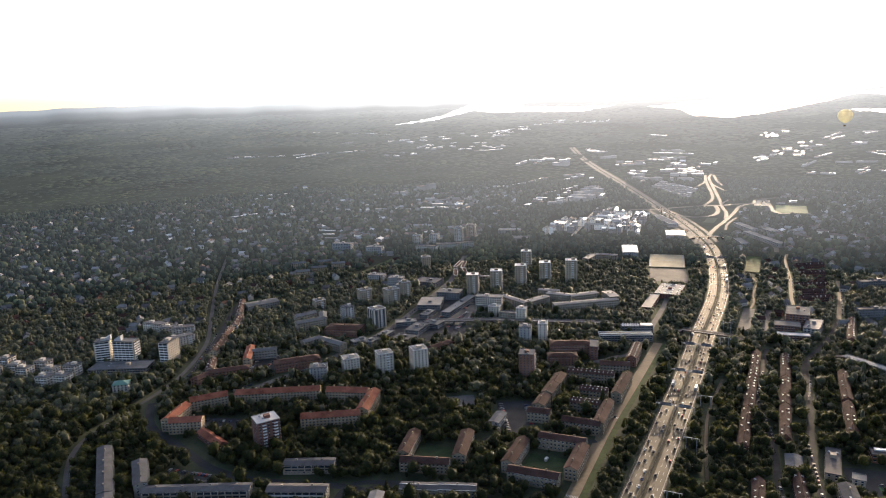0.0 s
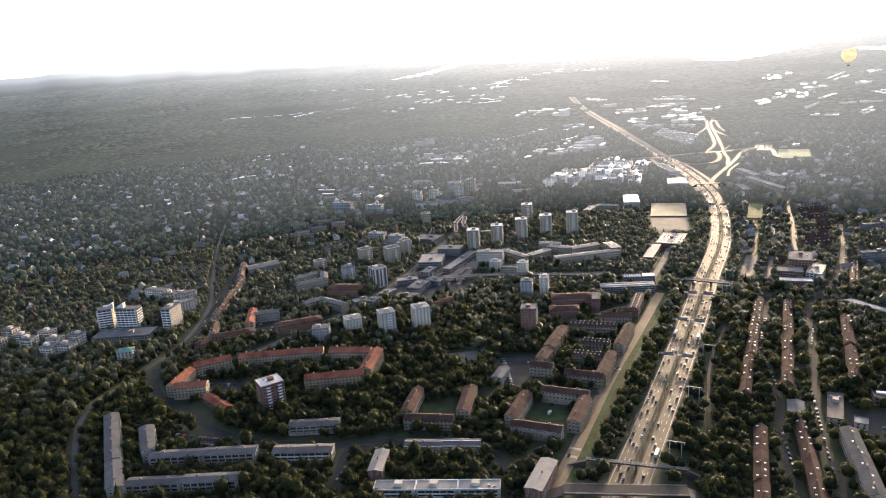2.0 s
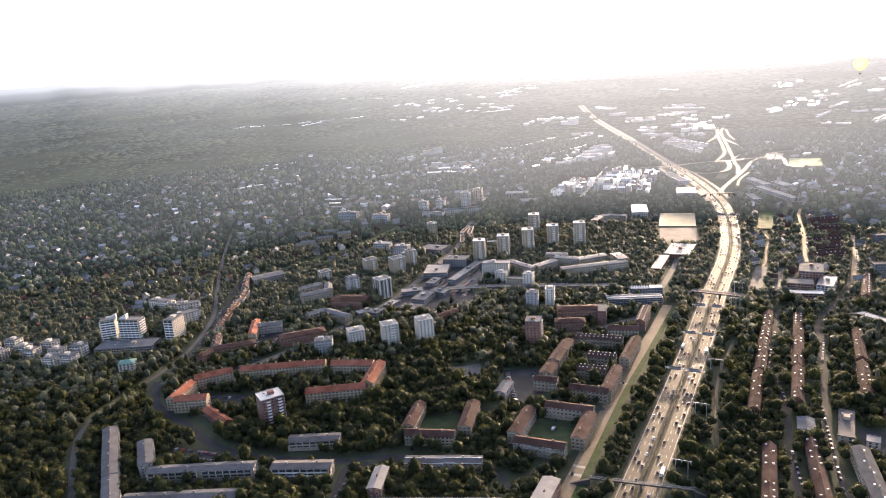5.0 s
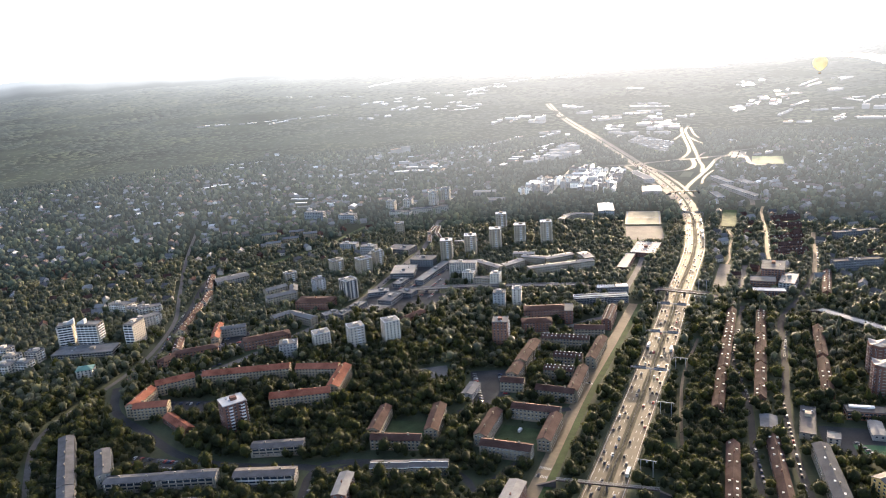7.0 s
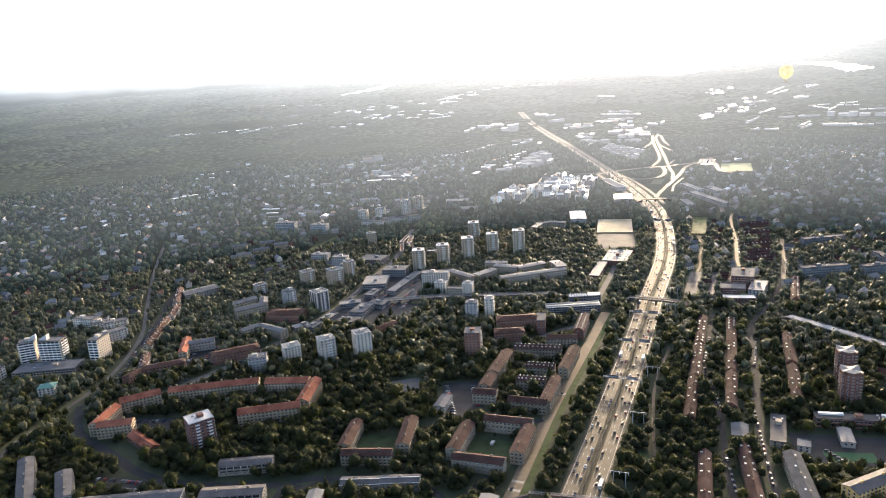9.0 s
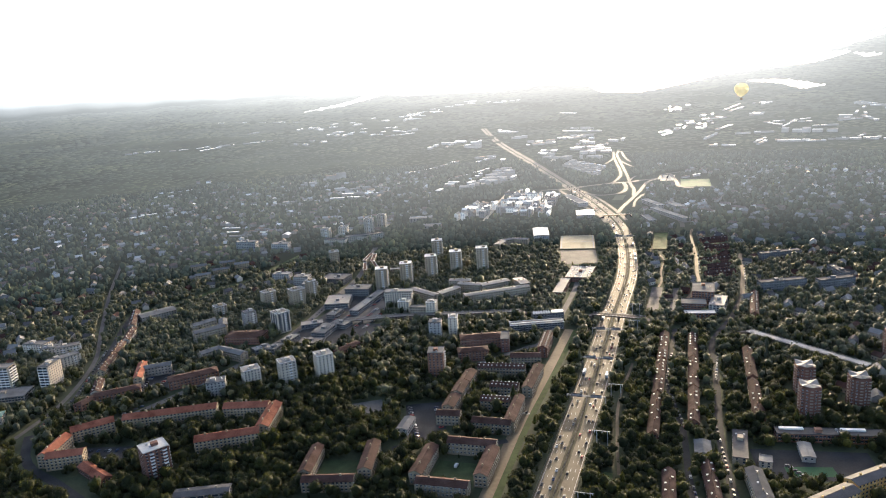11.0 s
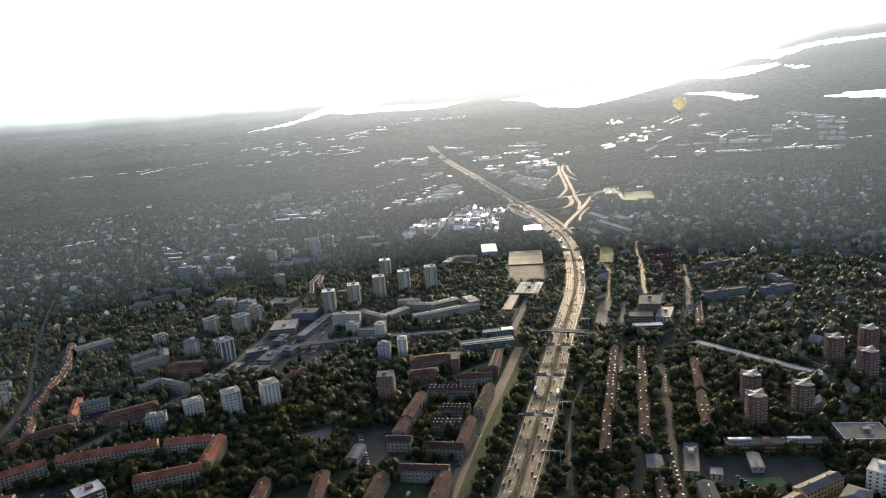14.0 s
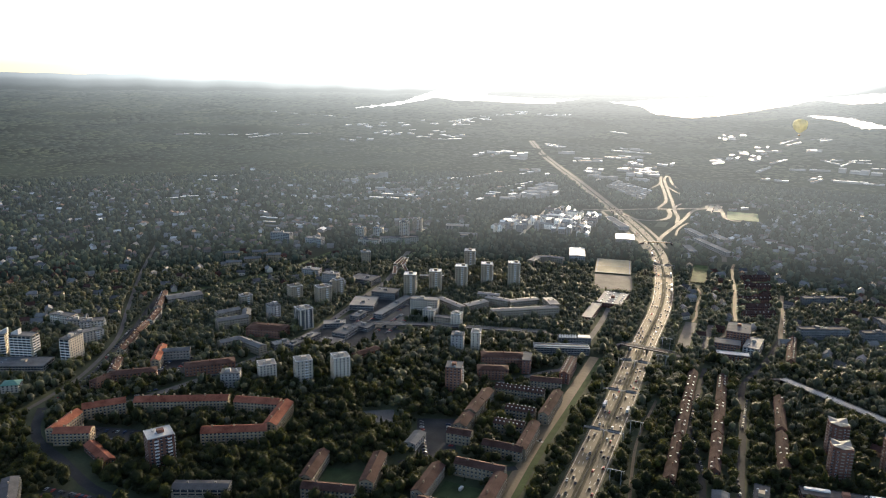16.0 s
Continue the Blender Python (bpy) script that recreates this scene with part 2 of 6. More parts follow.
M["concrete"] = surface("bridge_concrete", (0.085, 0.072, 0.064), 0.85, 0.15)
M["deck"] = surface("dark_bridge_deck", (0.05, 0.041, 0.035), 0.9, 0.2)
M["bark"] = surface("bark", (0.09, 0.065, 0.045), 0.9, 0.2)
M["tyre"] = surface("tyre_rubber", (0.02, 0.02, 0.02), 0.85, 0.1, bump=0)
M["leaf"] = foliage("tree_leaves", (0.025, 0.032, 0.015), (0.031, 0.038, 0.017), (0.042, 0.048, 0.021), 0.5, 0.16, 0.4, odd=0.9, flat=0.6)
# same foliage in a paler colour, painting the haze of the middle distance
M["leaf_hazed"] = foliage("haze_pale_leaves", (0.052, 0.062, 0.041), (0.062, 0.072, 0.048), (0.076, 0.085, 0.054), 0.28, 0.35, 0.3, odd=0.55, flat=0.75)

m, nt, p = node_mat("window_glass")
p.inputs["Base Color"].default_value, p.inputs["Roughness"].default_value = (0.03, 0.035, 0.042, 1), 0.12
M["glass"] = m
m, nt, p = node_mat("car_glass")
p.inputs["Base Color"].default_value, p.inputs["Roughness"].default_value, p.inputs["Specular IOR Level"].default_value = (0.02, 0.022, 0.025, 1), 0.3, 0.2
M["car_glass"] = m
for key, colour in (("car_white", (0.42, 0.42, 0.4)), ("car_grey", (0.11, 0.11, 0.115)), ("car_dark", (0.03, 0.03, 0.035)), ("car_red", (0.3, 0.03, 0.025)), ("car_blue", (0.025, 0.045, 0.1))):
    m, nt, p = node_mat(key + "_paint")
    p.inputs["Base Color"].default_value, p.inputs["Roughness"].default_value = (*colour, 1), 0.45
    p.inputs["Specular IOR Level"].default_value = 0.3
    M[key] = m

# far materials: each emits a share of the painted haze
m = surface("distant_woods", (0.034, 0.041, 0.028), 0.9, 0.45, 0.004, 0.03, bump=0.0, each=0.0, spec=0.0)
painted_haze(m.node_tree, m.node_tree.nodes["Principled BSDF"], 0.72)
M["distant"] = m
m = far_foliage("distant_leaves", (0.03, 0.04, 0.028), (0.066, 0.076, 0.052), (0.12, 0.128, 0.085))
painted_haze(m.node_tree, m.node_tree.nodes["Principled BSDF"], 0.8)
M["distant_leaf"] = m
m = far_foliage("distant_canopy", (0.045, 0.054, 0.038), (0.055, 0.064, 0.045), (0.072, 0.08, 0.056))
painted_haze(m.node_tree, m.node_tree.nodes["Principled BSDF"], 0.77)
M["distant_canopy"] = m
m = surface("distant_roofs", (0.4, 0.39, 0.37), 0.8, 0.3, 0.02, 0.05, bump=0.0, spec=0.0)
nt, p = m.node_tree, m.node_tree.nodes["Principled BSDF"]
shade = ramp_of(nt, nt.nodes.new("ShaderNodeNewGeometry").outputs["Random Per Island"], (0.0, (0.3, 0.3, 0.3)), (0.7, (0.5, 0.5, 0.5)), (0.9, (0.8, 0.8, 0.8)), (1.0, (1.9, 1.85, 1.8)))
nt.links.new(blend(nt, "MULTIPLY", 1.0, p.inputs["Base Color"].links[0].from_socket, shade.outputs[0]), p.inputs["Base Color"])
painted_haze(m.node_tree, m.node_tree.nodes["Principled BSDF"], 0.9)
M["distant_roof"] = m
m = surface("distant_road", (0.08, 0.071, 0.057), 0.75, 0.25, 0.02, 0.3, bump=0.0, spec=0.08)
painted_haze(m.node_tree, m.node_tree.nodes["Principled BSDF"], 0.75)
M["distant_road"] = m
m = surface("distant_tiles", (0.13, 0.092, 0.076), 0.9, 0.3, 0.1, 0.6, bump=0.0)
painted_haze(m.node_tree, m.node_tree.nodes["Principled BSDF"], 0.75)
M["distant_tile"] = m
# far walls, their colour darkened for the shade on them
m = surface("shade_dark_walls", (0.16, 0.155, 0.15), 0.9, 0.3, 0.02, 0.05, bump=0.0, spec=0.0)
painted_haze(m.node_tree, m.node_tree.nodes["Principled BSDF"], 0.9)
M["distant_shaded_wall"] = m
# far roofs and gables whitened to paint the sun glare on them
m = surface("hazy_glare_white", (0.75, 0.69, 0.6), 0.45, 0.15, 0.05, 0.5, bump=0.0, spec=0.32)
painted_haze(m.node_tree, m.node_tree.nodes["Principled BSDF"], 0.9)
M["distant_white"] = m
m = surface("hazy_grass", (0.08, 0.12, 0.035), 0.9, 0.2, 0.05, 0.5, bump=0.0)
painted_haze(m.node_tree, m.node_tree.nodes["Principled BSDF"], 0.8)
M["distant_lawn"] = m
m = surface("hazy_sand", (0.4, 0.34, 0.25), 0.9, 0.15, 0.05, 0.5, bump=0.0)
painted_haze(m.node_tree, m.node_tree.nodes["Principled BSDF"], 0.8)
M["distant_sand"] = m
m, nt, p = node_mat("glitter_glow_water")
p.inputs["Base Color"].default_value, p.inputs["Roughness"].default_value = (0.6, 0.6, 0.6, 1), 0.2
# sun glitter painted as an even glow over the whole water
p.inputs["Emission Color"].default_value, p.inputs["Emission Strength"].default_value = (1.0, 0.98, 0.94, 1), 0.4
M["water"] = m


# ---------------------------------------------------------------- mesh helpers
class Buf:
    """Corners and faces of one mesh, gathered box by box."""

    def __init__(self):
        self.v, self.f, self.m = [], [], []

    def add(self, corners, faces, mat=0):
        n = len(self.v)
        self.v += [tuple(c) for c in corners]
        self.f += [tuple(n + i for i in face) for face in faces]
        self.m += [mat] * len(faces)

    def box(self, x0, x1, y0, y1, z0, z1, mat=0, at=None):
        c = [(x, y, z) for z in (z0, z1) for x, y in ((x0, y0), (x1, y0), (x1, y1), (x0, y1))]
        if at is not None:
            c = [at @ Vector(q) for q in c]
        self.add(c, ((3, 2, 1, 0), (4, 5, 6, 7), (0, 1, 5, 4), (1, 2, 6, 5), (2, 3, 7, 6), (3, 0, 4, 7)), mat)

    def gable(self, length, width, z, rise, mat=0, over=0.5, thick=0.25):
        """A saddle roof along x with a real thickness at its eaves and verges."""
        a, b = length / 2 + over * 0.6, width / 2 + over
        drop = rise * over / (width / 2)
        out = [(-b, z - drop), (0, z + rise), (b, z - drop)]
        c = [(x, y, h + t) for x in (-a, a) for t in (0, thick) for y, h in out]
        self.add(c, ((0, 1, 4, 3), (1, 2, 5, 4), (9, 10, 7, 6), (10, 11, 8, 7), (3, 4, 10, 9), (4, 5, 11, 10), (0, 3, 9, 6), (5, 2, 8, 11), (1, 0, 6, 7), (2, 1, 7, 8)), mat)

    def hip(self, length, width, z, rise, mat=0, over=0.5, thick=0.25):
        a, b, k = length / 2 + over, width / 2 + over, min(length, width) / 2
        c = [(-a, -b, z), (a, -b, z), (a, b, z), (-a, b, z), (-a, -b, z + thick), (a, -b, z + thick), (a, b, z + thick), (-a, b, z + thick),
             (-max(a - k, 0.3), 0, z + rise), (max(a - k, 0.3), 0, z + rise)]
        self.add(c, ((3, 2, 1, 0), (0, 1, 5, 4), (1, 2, 6, 5), (2, 3, 7, 6), (3, 0, 4, 7), (4, 5, 9, 8), (5, 6, 9), (6, 7, 8, 9), (7, 4, 8)), mat)

    def mesh(self, name, *mats):
        me = bpy.data.meshes.new(name)
        me.from_pydata(self.v, [], self.f)
        for key in mats:
            me.materials.append(M[key])
        if len(mats) > 1:
            me.polygons.foreach_set("material_index", self.m)
        return me


def thing(name, x, y, yaw=0.0, label="", category="", group="", z=0.0, scale=1.0):
    ob = new(name)
    ob.empty_display_size = 1.0
    ob.matrix_basis = pose(x, y, z, 0, 0, yaw) @ Matrix.Diagonal((scale, scale, scale, 1))
    return tagged(ob, label, category, group)


def part(name, data, parent, label="", at=None, kind=""):
    ob = new(name, data)
    ob.parent = parent
    if at is not None:
        ob.matrix_basis = at
    return tagged(ob, label, kind=kind)


def big_mesh(name, verts, faces, key):
    """One mesh from arrays of triangles."""
    me = bpy.data.meshes.new(name)
    me.vertices.add(len(verts))
    me.vertices.foreach_set("co", np.ascontiguousarray(verts, np.float32).ravel())
    me.loops.add(faces.size)
    me.loops.foreach_set("vertex_index", np.ascontiguousarray(faces, np.int32).ravel())
    me.polygons.add(len(faces))
    me.polygons.foreach_set("loop_start", np.arange(0, faces.size, faces.shape[1], dtype=np.int32))
    me.materials.append(M[key])
    me.update(calc_edges=True)
    me.validate()
    return me


# ---------------------------------------------------------------- ground, far country, lake
def ground_sheet():
    radii = [0, 120, 260, 420, 600, 900, NEAR - 150, NEAR - 4, NEAR + 60]
    steps = 144
    buf = Buf()
    pts = [[(HUB_X + r * math.sin(2 * math.pi * k / steps), HUB_Y + r * math.cos(2 * math.pi * k / steps), -3.0 if r > NEAR else 0) for k in range(steps)] for r in radii[1:]]
    for ring in pts:
        buf.v += ring
    buf.v.append((HUB_X, HUB_Y, 0))
    hub = len(buf.v) - 1
    for k in range(steps):
        n = (k + 1) % steps
        buf.f.append((hub, n, k))
        for i in range(len(pts) - 1):
            buf.f.append((i * steps + k, i * steps + n, (i + 1) * steps + n, (i + 1) * steps + k))
    tagged(new("ground", buf.mesh("ground", "ground")), "dark grass and soil under the trees", kind="structure")


LAKES = (
    ((-4.0, -2.75), (-0.8, -2.48), (1.8, -2.01), (2.5, -1.81), (4.0, -2.06), (6.1, -2.05), (10.9, -2.16), (13.6, -1.71), (10.1, -1.79), (6.2, -1.59), (7.5, -0.92), (10.6, -0.62), (6.7, -0.62), (4.1, -0.88), (2.3, -1.37), (0.1, -2.13)),
    ((15.5, -1.93), (17.8, -2.18), (18.9, -2.68), (21.2, -2.87), (23.3, -2.67), (25.3, -2.35), (27.7, -1.86), (29.6, -1.35), (27.3, -1.03), (24.9, -1.26), (22.9, -1.41), (19.5, -1.59), (17.0, -1.83)),
    ((28.9, -1.34), (31.5, -1.60), (33.4, -1.46), (35.5, -0.92), (37.7, -1.16), (36.2, -1.24), (35.1, -0.78), (32.6, -0.90), (30.0, -1.22)),
    ((28.7, -2.41), (31.2, -2.76), (32.5, -3.16), (34.3, -3.03), (32.6, -2.66), (31.5, -2.47)),
    ((37.8, -3.22), (40.9, -3.49), (43.1, -3.60), (48.0, -3.7), (48.0, -3.25), (43.1, -3.18), (40.8, -2.98), (39.0, -3.10)),
    ((32.2, -0.10), (35.1, -0.51), (37.5, 0.11), (40.7, 0.31), (46, 0.4), (46, 0.65), (40.7, 0.56), (37.8, 0.45), (35.1, 0.05)),
)


def in_lake(az, el):
    """Whether a bearing and an angle over the level of the eye lie on one of the waters; the shores wander a little."""
    az += 0.12 * noise.noise((az * 3, el * 8, 1))
    el += 0.03 * noise.noise((az * 4, el * 9, 5))
    for shore in LAKES:
        odd = False
        for (a0, e0), (a1, e1) in zip(shore, shore[1:] + shore[:1]):
            if (e0 > el) != (e1 > el) and az < a0 + (el - e0) / (e1 - e0) * (a1 - a0):
                odd = not odd
        if odd:
            return True
    return False


def far_country():
    azs = [-180 + 5 * k for k in range(27)] + [-45 + 0.2 * k for k in range(488)] + [52.5 + 5 * (k + 1) for k in range(25)]
    rows = 130
    rs = [NEAR * (LAST / NEAR) ** ((i / rows) ** 1.0) for i in range(rows + 1)]
    woods, water, verts, els = Buf(), Buf(), [], []
    for az in azs:
        for i, r in enumerate(rs):
            x, y, z, s = land(az, r)
            k = math.hypot(x - HUB_X, y - HUB_Y)
            els.append(math.degrees(math.atan2(z - UP, k)))
            if 0 < i:
                wave = noise.noise((x * 0.004, y * 0.004, 0)) * 9 + noise.noise((x * 0.02, y * 0.02, 3)) * 4 + noise.noise((x * 0.06, y * 0.06, 7)) * 3
                z += wave * s * smooth(NEAR + 1300, NEAR + 3000, r) * 0.8
            verts.append((x, y, z))
    n = rows + 1
    wet_any = set()
    for a in range(len(azs) - 1):
        for i in range(rows):
            q = (a * n + i, (a + 1) * n + i, (a + 1) * n + i + 1, a * n + i + 1)
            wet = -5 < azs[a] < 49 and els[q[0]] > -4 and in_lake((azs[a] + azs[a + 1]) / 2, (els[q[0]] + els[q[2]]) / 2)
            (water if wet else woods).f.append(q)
    for buf, name, key, label in ((woods, "backdrop", "distant", "hazy wooded country reaching to the horizon"), (water, "water", "water", "lake with sun glitter painted as glow")):
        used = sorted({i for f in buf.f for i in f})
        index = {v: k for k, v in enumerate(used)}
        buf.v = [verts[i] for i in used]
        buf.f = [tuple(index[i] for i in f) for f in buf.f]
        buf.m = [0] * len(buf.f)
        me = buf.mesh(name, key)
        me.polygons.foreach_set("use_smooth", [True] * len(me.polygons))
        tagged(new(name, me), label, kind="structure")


ground_sheet()
far_country()


# ---------------------------------------------------------------- roads
def curve_through(points, step=12.0):
    """Catmull-Rom through plan points, at even steps."""
    pts = [Vector((*p, 0)) for p in points]
    pts = [2 * pts[0] - pts[1]] + pts + [2 * pts[-1] - pts[-2]]
    out = []
    for a, b, c, d in zip(pts, pts[1:], pts[2:], pts[3:]):
        n = max(int((c - b).length / step), 1)
        for k in range(n):
            t = k / n
            out.append(0.5 * (2 * b + (c - a) * t + (2 * a - 5 * b + 4 * c - d) * t * t + (3 * b - a - 3 * c + d) * t ** 3))
    return out + [pts[-2]]


def ribbon(name, line, left, right, key, z=0.05, thick=0.0, label="", kind="structure", take=True, deck=None, clear=2.5, front=0.0):
    """A strip between two offsets to the right of a line. deck: height along the line, 0 to 1."""
    buf = Buf()
    for k, c in enumerate(line):
        d = (line[min(k + 1, len(line) - 1)] - line[max(k - 1, 0)]).normalized()
        side = Vector((d.y, -d.x, 0))
        for off in (left, right):
            q = c + side * off
            x, y, zz, s = spot(q.x, q.y)
            h = z + zz + (deck(k / (len(line) - 1)) if deck else 0)
            buf.v.append((x, y, h))
        if take:
            take_rect(*(c + side * (left + right) / 2)[:2], 14, abs(right - left), math.degrees(math.atan2(d.y, d.x)), clear)
        if front:
            # low growth on the near side, over which the road is seen
            away = Vector((c.x - HUB_X, c.y - HUB_Y, 0)).normalized()
            for k2 in (0.25, 0.5, 0.75):
                take_rect(*(c - away * front * k2)[:2], 14, abs(right - left), math.degrees(math.atan2(d.y, d.x)), clear)
    n = len(line)
    for k in range(n - 1):
        buf.f.append((2 * k, 2 * k + 1, 2 * k + 3, 2 * k + 2))
    if thick:
        buf.v += [(x, y, h - thick) for x, y, h in buf.v]
        o = 2 * n
        for k in range(n - 1):
            buf.f += [(o + 2 * k, o + 2 * k + 2, o + 2 * k + 3, o + 2 * k + 1), (2 * k, 2 * k + 2, o + 2 * k + 2, o + 2 * k), (2 * k + 1, o + 2 * k + 1, o + 2 * k + 3, 2 * k + 3)]
    buf.m = [0] * len(buf.f)
    ob = new(name, buf.mesh(name, key))
    return tagged(ob, label, kind=kind)


MOTORWAY = curve_through([(-150, -60), (-40, 140), (60, 332), (116, 441), (151, 510), (203, 614), (259, 728), (311, 838), (384, 987), (428, 1100), (460, 1200), (485, 1300), (502, 1420), (515, 1560), (526, 1760), (536, 1960), (548, 2240), (560, 2600), (582, 3000), (640, 3600)])
OLD_ROAD = curve_through([(-70, 160), (20, 345), (61, 433), (84, 480), (110, 536), (145, 610), (191, 698), (247, 808)])
TURN = next(k for k, c in enumerate(MOTORWAY) if bearing(c.x, c.y)[1] > NEAR + 20)
ribbon("road_motorway_west", MOTORWAY[:TURN], -14.0, -1.9, "motorway", 0.10, label="sunlit southbound motorway carriageway of worn asphalt", clear=2)
for c in MOTORWAY:
    if 1230 < c.y < 3400:
        take_rect(c.x + 1, c.y - 6, 30, 30, 80)
ribbon("road_motorway_far_west", MOTORWAY[TURN - 1:], -14.0, -1.9, "distant_road", 0.12, label="hazy southbound motorway carriageway beyond the bend", clear=2)
ribbon("road_motorway_far_east", MOTORWAY[TURN - 1:], 1.9, 14.0, "distant_road", 0.12, label="hazy northbound motorway carriageway beyond the bend")
ribbon("road_motorway_east", MOTORWAY[:TURN], 1.9, 14.0, "motorway", 0.10, label="sunlit northbound motorway carriageway of worn asphalt")
ribbon("median", MOTORWAY[:TURN], -2.8, 2.8, "median", 0.13, label="dark earth strip between the motorway carriageways")
for off, name in ((-0.35, "guard_rail"), (0.35, "guard_rail"), (-14.6, "guard_rail"), (14.6, "guard_rail")):
    ribbon(name, MOTORWAY[:120], off - 0.08, off + 0.08, "rail", 0.75, 0.35, label="steel guard rail along the motorway", kind="", take=False)["category"] = "guard rail"
ribbon("old_road", OLD_ROAD, -5.0, 5.0, "old_road", 0.08, label="pale straight road beside a grass verge")
ribbon("verge", OLD_ROAD, 5.2, 10.5, "verge", 0.06, label="mown grass verge along the pale road")


def dashes():
    """Lane lines and edge lines of the motorway."""
    buf = Buf()
    for side in (-1, 1):
        for lane, whole in ((2.5, True), (5.9, False), (9.4, False), (12.8, True)):
            for k in range(len(MOTORWAY) - 1):
                a, b = MOTORWAY[k], MOTORWAY[k + 1]
                if not 300 < a.y < 1150:
                    continue
                d = (b - a).normalized()
                s = Vector((d.y, -d.x, 0)) * side
                e = b if whole else a + d * 4.5
                w = 0.11
                buf.add([(*(p + s * (lane + o))[:2], 0.108) for p, o in ((a, -w), (a, w), (e, w), (e, -w))], ((0, 1, 2, 3) if side > 0 else (3, 2, 1, 0),))
    tagged(new("lane_markings", buf.mesh("lane_markings", "paint")), "white painted lane lines on the motorway", kind="stuff")


dashes()


def crossing(x, y, yaw):
    """White bars across the pale road."""
    buf = Buf()
    for k in range(8):
        buf.box(-1.6, 1.6, -4.4 + k * 1.15, -3.9 + k * 1.15, 0.0, 0.012)
    ob = new("crosswalk", buf.mesh("crosswalk", "paint"))
    ob.matrix_basis = pose(x, y, 0.085, 0, 0, yaw)
    tagged(ob, "white zebra bars on the pale road", "crosswalk", kind="stuff")


crossing(84, 480, 64)
crossing(88.5, 490, 64)
crossing(150, 619, 62)

STREETS = {
    "avenue": (((-279, 470), (-311, 537), (-330, 586), (-331, 622), (-320, 661), (-305, 712), (-295, 770), (-300, 870), (-327, 978), (-373, 1165), (-420, 1400)), 5, "town_asphalt", 0.8, 4),
    "avenue_street": (((-296, 706), (-290, 728), (-285, 763), (-287, 817), (-290, 891), (-300, 979), (-303, 1034)), 8, "asphalt", 1),
    "town_road": (((-235, 690), (-180, 745), (-128, 808), (-105, 842), (-68, 909), (-24, 1028), (11, 1131), (40, 1300)), 9, "town_asphalt", 2, 10),
    "row_street": (((216, 400), (229, 450), (246, 498), (270, 560), (295, 652), (328, 714), (360, 775)), 5, "asphalt", 0.4),
    "school_street": (((238, 380), (252, 424), (266, 471), (284, 519), (300, 556), (345, 650), (380, 727), (430, 785), (443, 801), (488, 862)), 6, "asphalt", 0.6),
    # hill_street and sunny_street: pale road colour paints the sun lying on them
    "hill_street": (((418, 868), (430, 884), (461, 925), (477, 964), (522, 1064), (567, 1175), (590, 1218)), 4.5, "old_road", 1.5, 6),
    "sunny_street": (((488, 862), (494, 874), (544, 964), (569, 1017), (582, 1040)), 5.5, "old_road", 1.5, 9),
    "estate_street": (((-300, 690), (-287, 650), (-270, 623), (-244, 599), (-200, 554), (-169, 536), (-144, 528), (-90, 518), (-68, 510), (-47, 517)), 8, "asphalt", 3),
    "park_path": (((-290, 1050), (-272, 1066), (-238, 1084), (-202, 1127), (-174, 1149), (-141, 1199), (-120, 1242), (-90, 1300)), 7, "verge", 2, 18),
    "lane_path": (((195, 505), (213, 558), (238, 621), (280, 697)), 2.5, "old_road", 1.2),
    "park_lane": (((404, 925), (419, 949), (435, 990), (464, 1045), (472, 1092)), 3, "old_road", 1.5, 4),
    "court_street": (((-90, 460), (-75, 520), (20, 500), (35, 470), (70, 500)), 6, "asphalt"),
    "inner_street": (((30, 585), (75, 600), (85, 570), (125, 575)), 6, "asphalt"),
    "ridge_street": (((-250, 820), (-150, 860), (-110, 850)), 6, "asphalt"),
    "station_street": (((130, 740), (190, 770), (215, 790), (290, 935), (330, 1030)), 7, "town_asphalt", 1.5, 6),
}
for k, (name, (pts, width, key, *wide)) in enumerate(STREETS.items()):
    ribbon(name, curve_through(pts), -width / 2, width / 2, key, 0.055 + 0.004 * k, label="street between trees and houses", kind="structure", clear=wide[0] if wide else 1.5, front=wide[1] if len(wide) > 1 else 0.0)


def paved(name, x, y, length, width, yaw, key, label, z=0.05):
    buf = Buf()
    buf.box(-length / 2, length / 2, -width / 2, width / 2, -0.3, z)
    ob = new(name, buf.mesh(name, key))
    px, py, pz, s = spot(x, y)
    ob.matrix_basis = pose(px, py, pz + (1.2 if pz else 0), 0, 0, yaw) @ Matrix.Diagonal((s, s, s, 1))
    take_rect(x, y, length, width, yaw, 1)
    return tagged(ob, label, kind="structure")


paved("sports_ground", 378, 1200, 91, 57, 73, "sand", "pale sand sports ground lit by the sun")
paved("school_yard", 353, 1111, 83, 56, 75, "town_asphalt", "grey gravel yard beside the sports ground")
take_rect(366, 1156, 30, 62, 75)
take_rect(338, 1070, 26, 50, 75)
lines = Buf()
for u in (-43, 0, 43):
    lines.box(u - 0.5, u + 0.5, -26.5, 26.5, 0, 0.06)
for v in (-26, 26):
    lines.box(-43, 43, v - 0.5, v + 0.5, 0, 0.064)
px, py, pz, grow = spot(378, 1200)
tagged(new("pitch_lines", lines.mesh("pitch_lines", "paint")), "white lines round the sand sports ground", kind="structure").matrix_basis = pose(px, py, pz + (1.2 if pz else 0), 0, 0, 73) @ Matrix.Diagonal((grow, grow, 1, 1))
paved("turf_pitch", 330, 477, 34, 13, -15, "turf", "dark green artificial turf pitch")
paved("school_yard", 338, 484, 84, 42, -18, "asphalt", "dark asphalt yard in front of the school", 0.045)
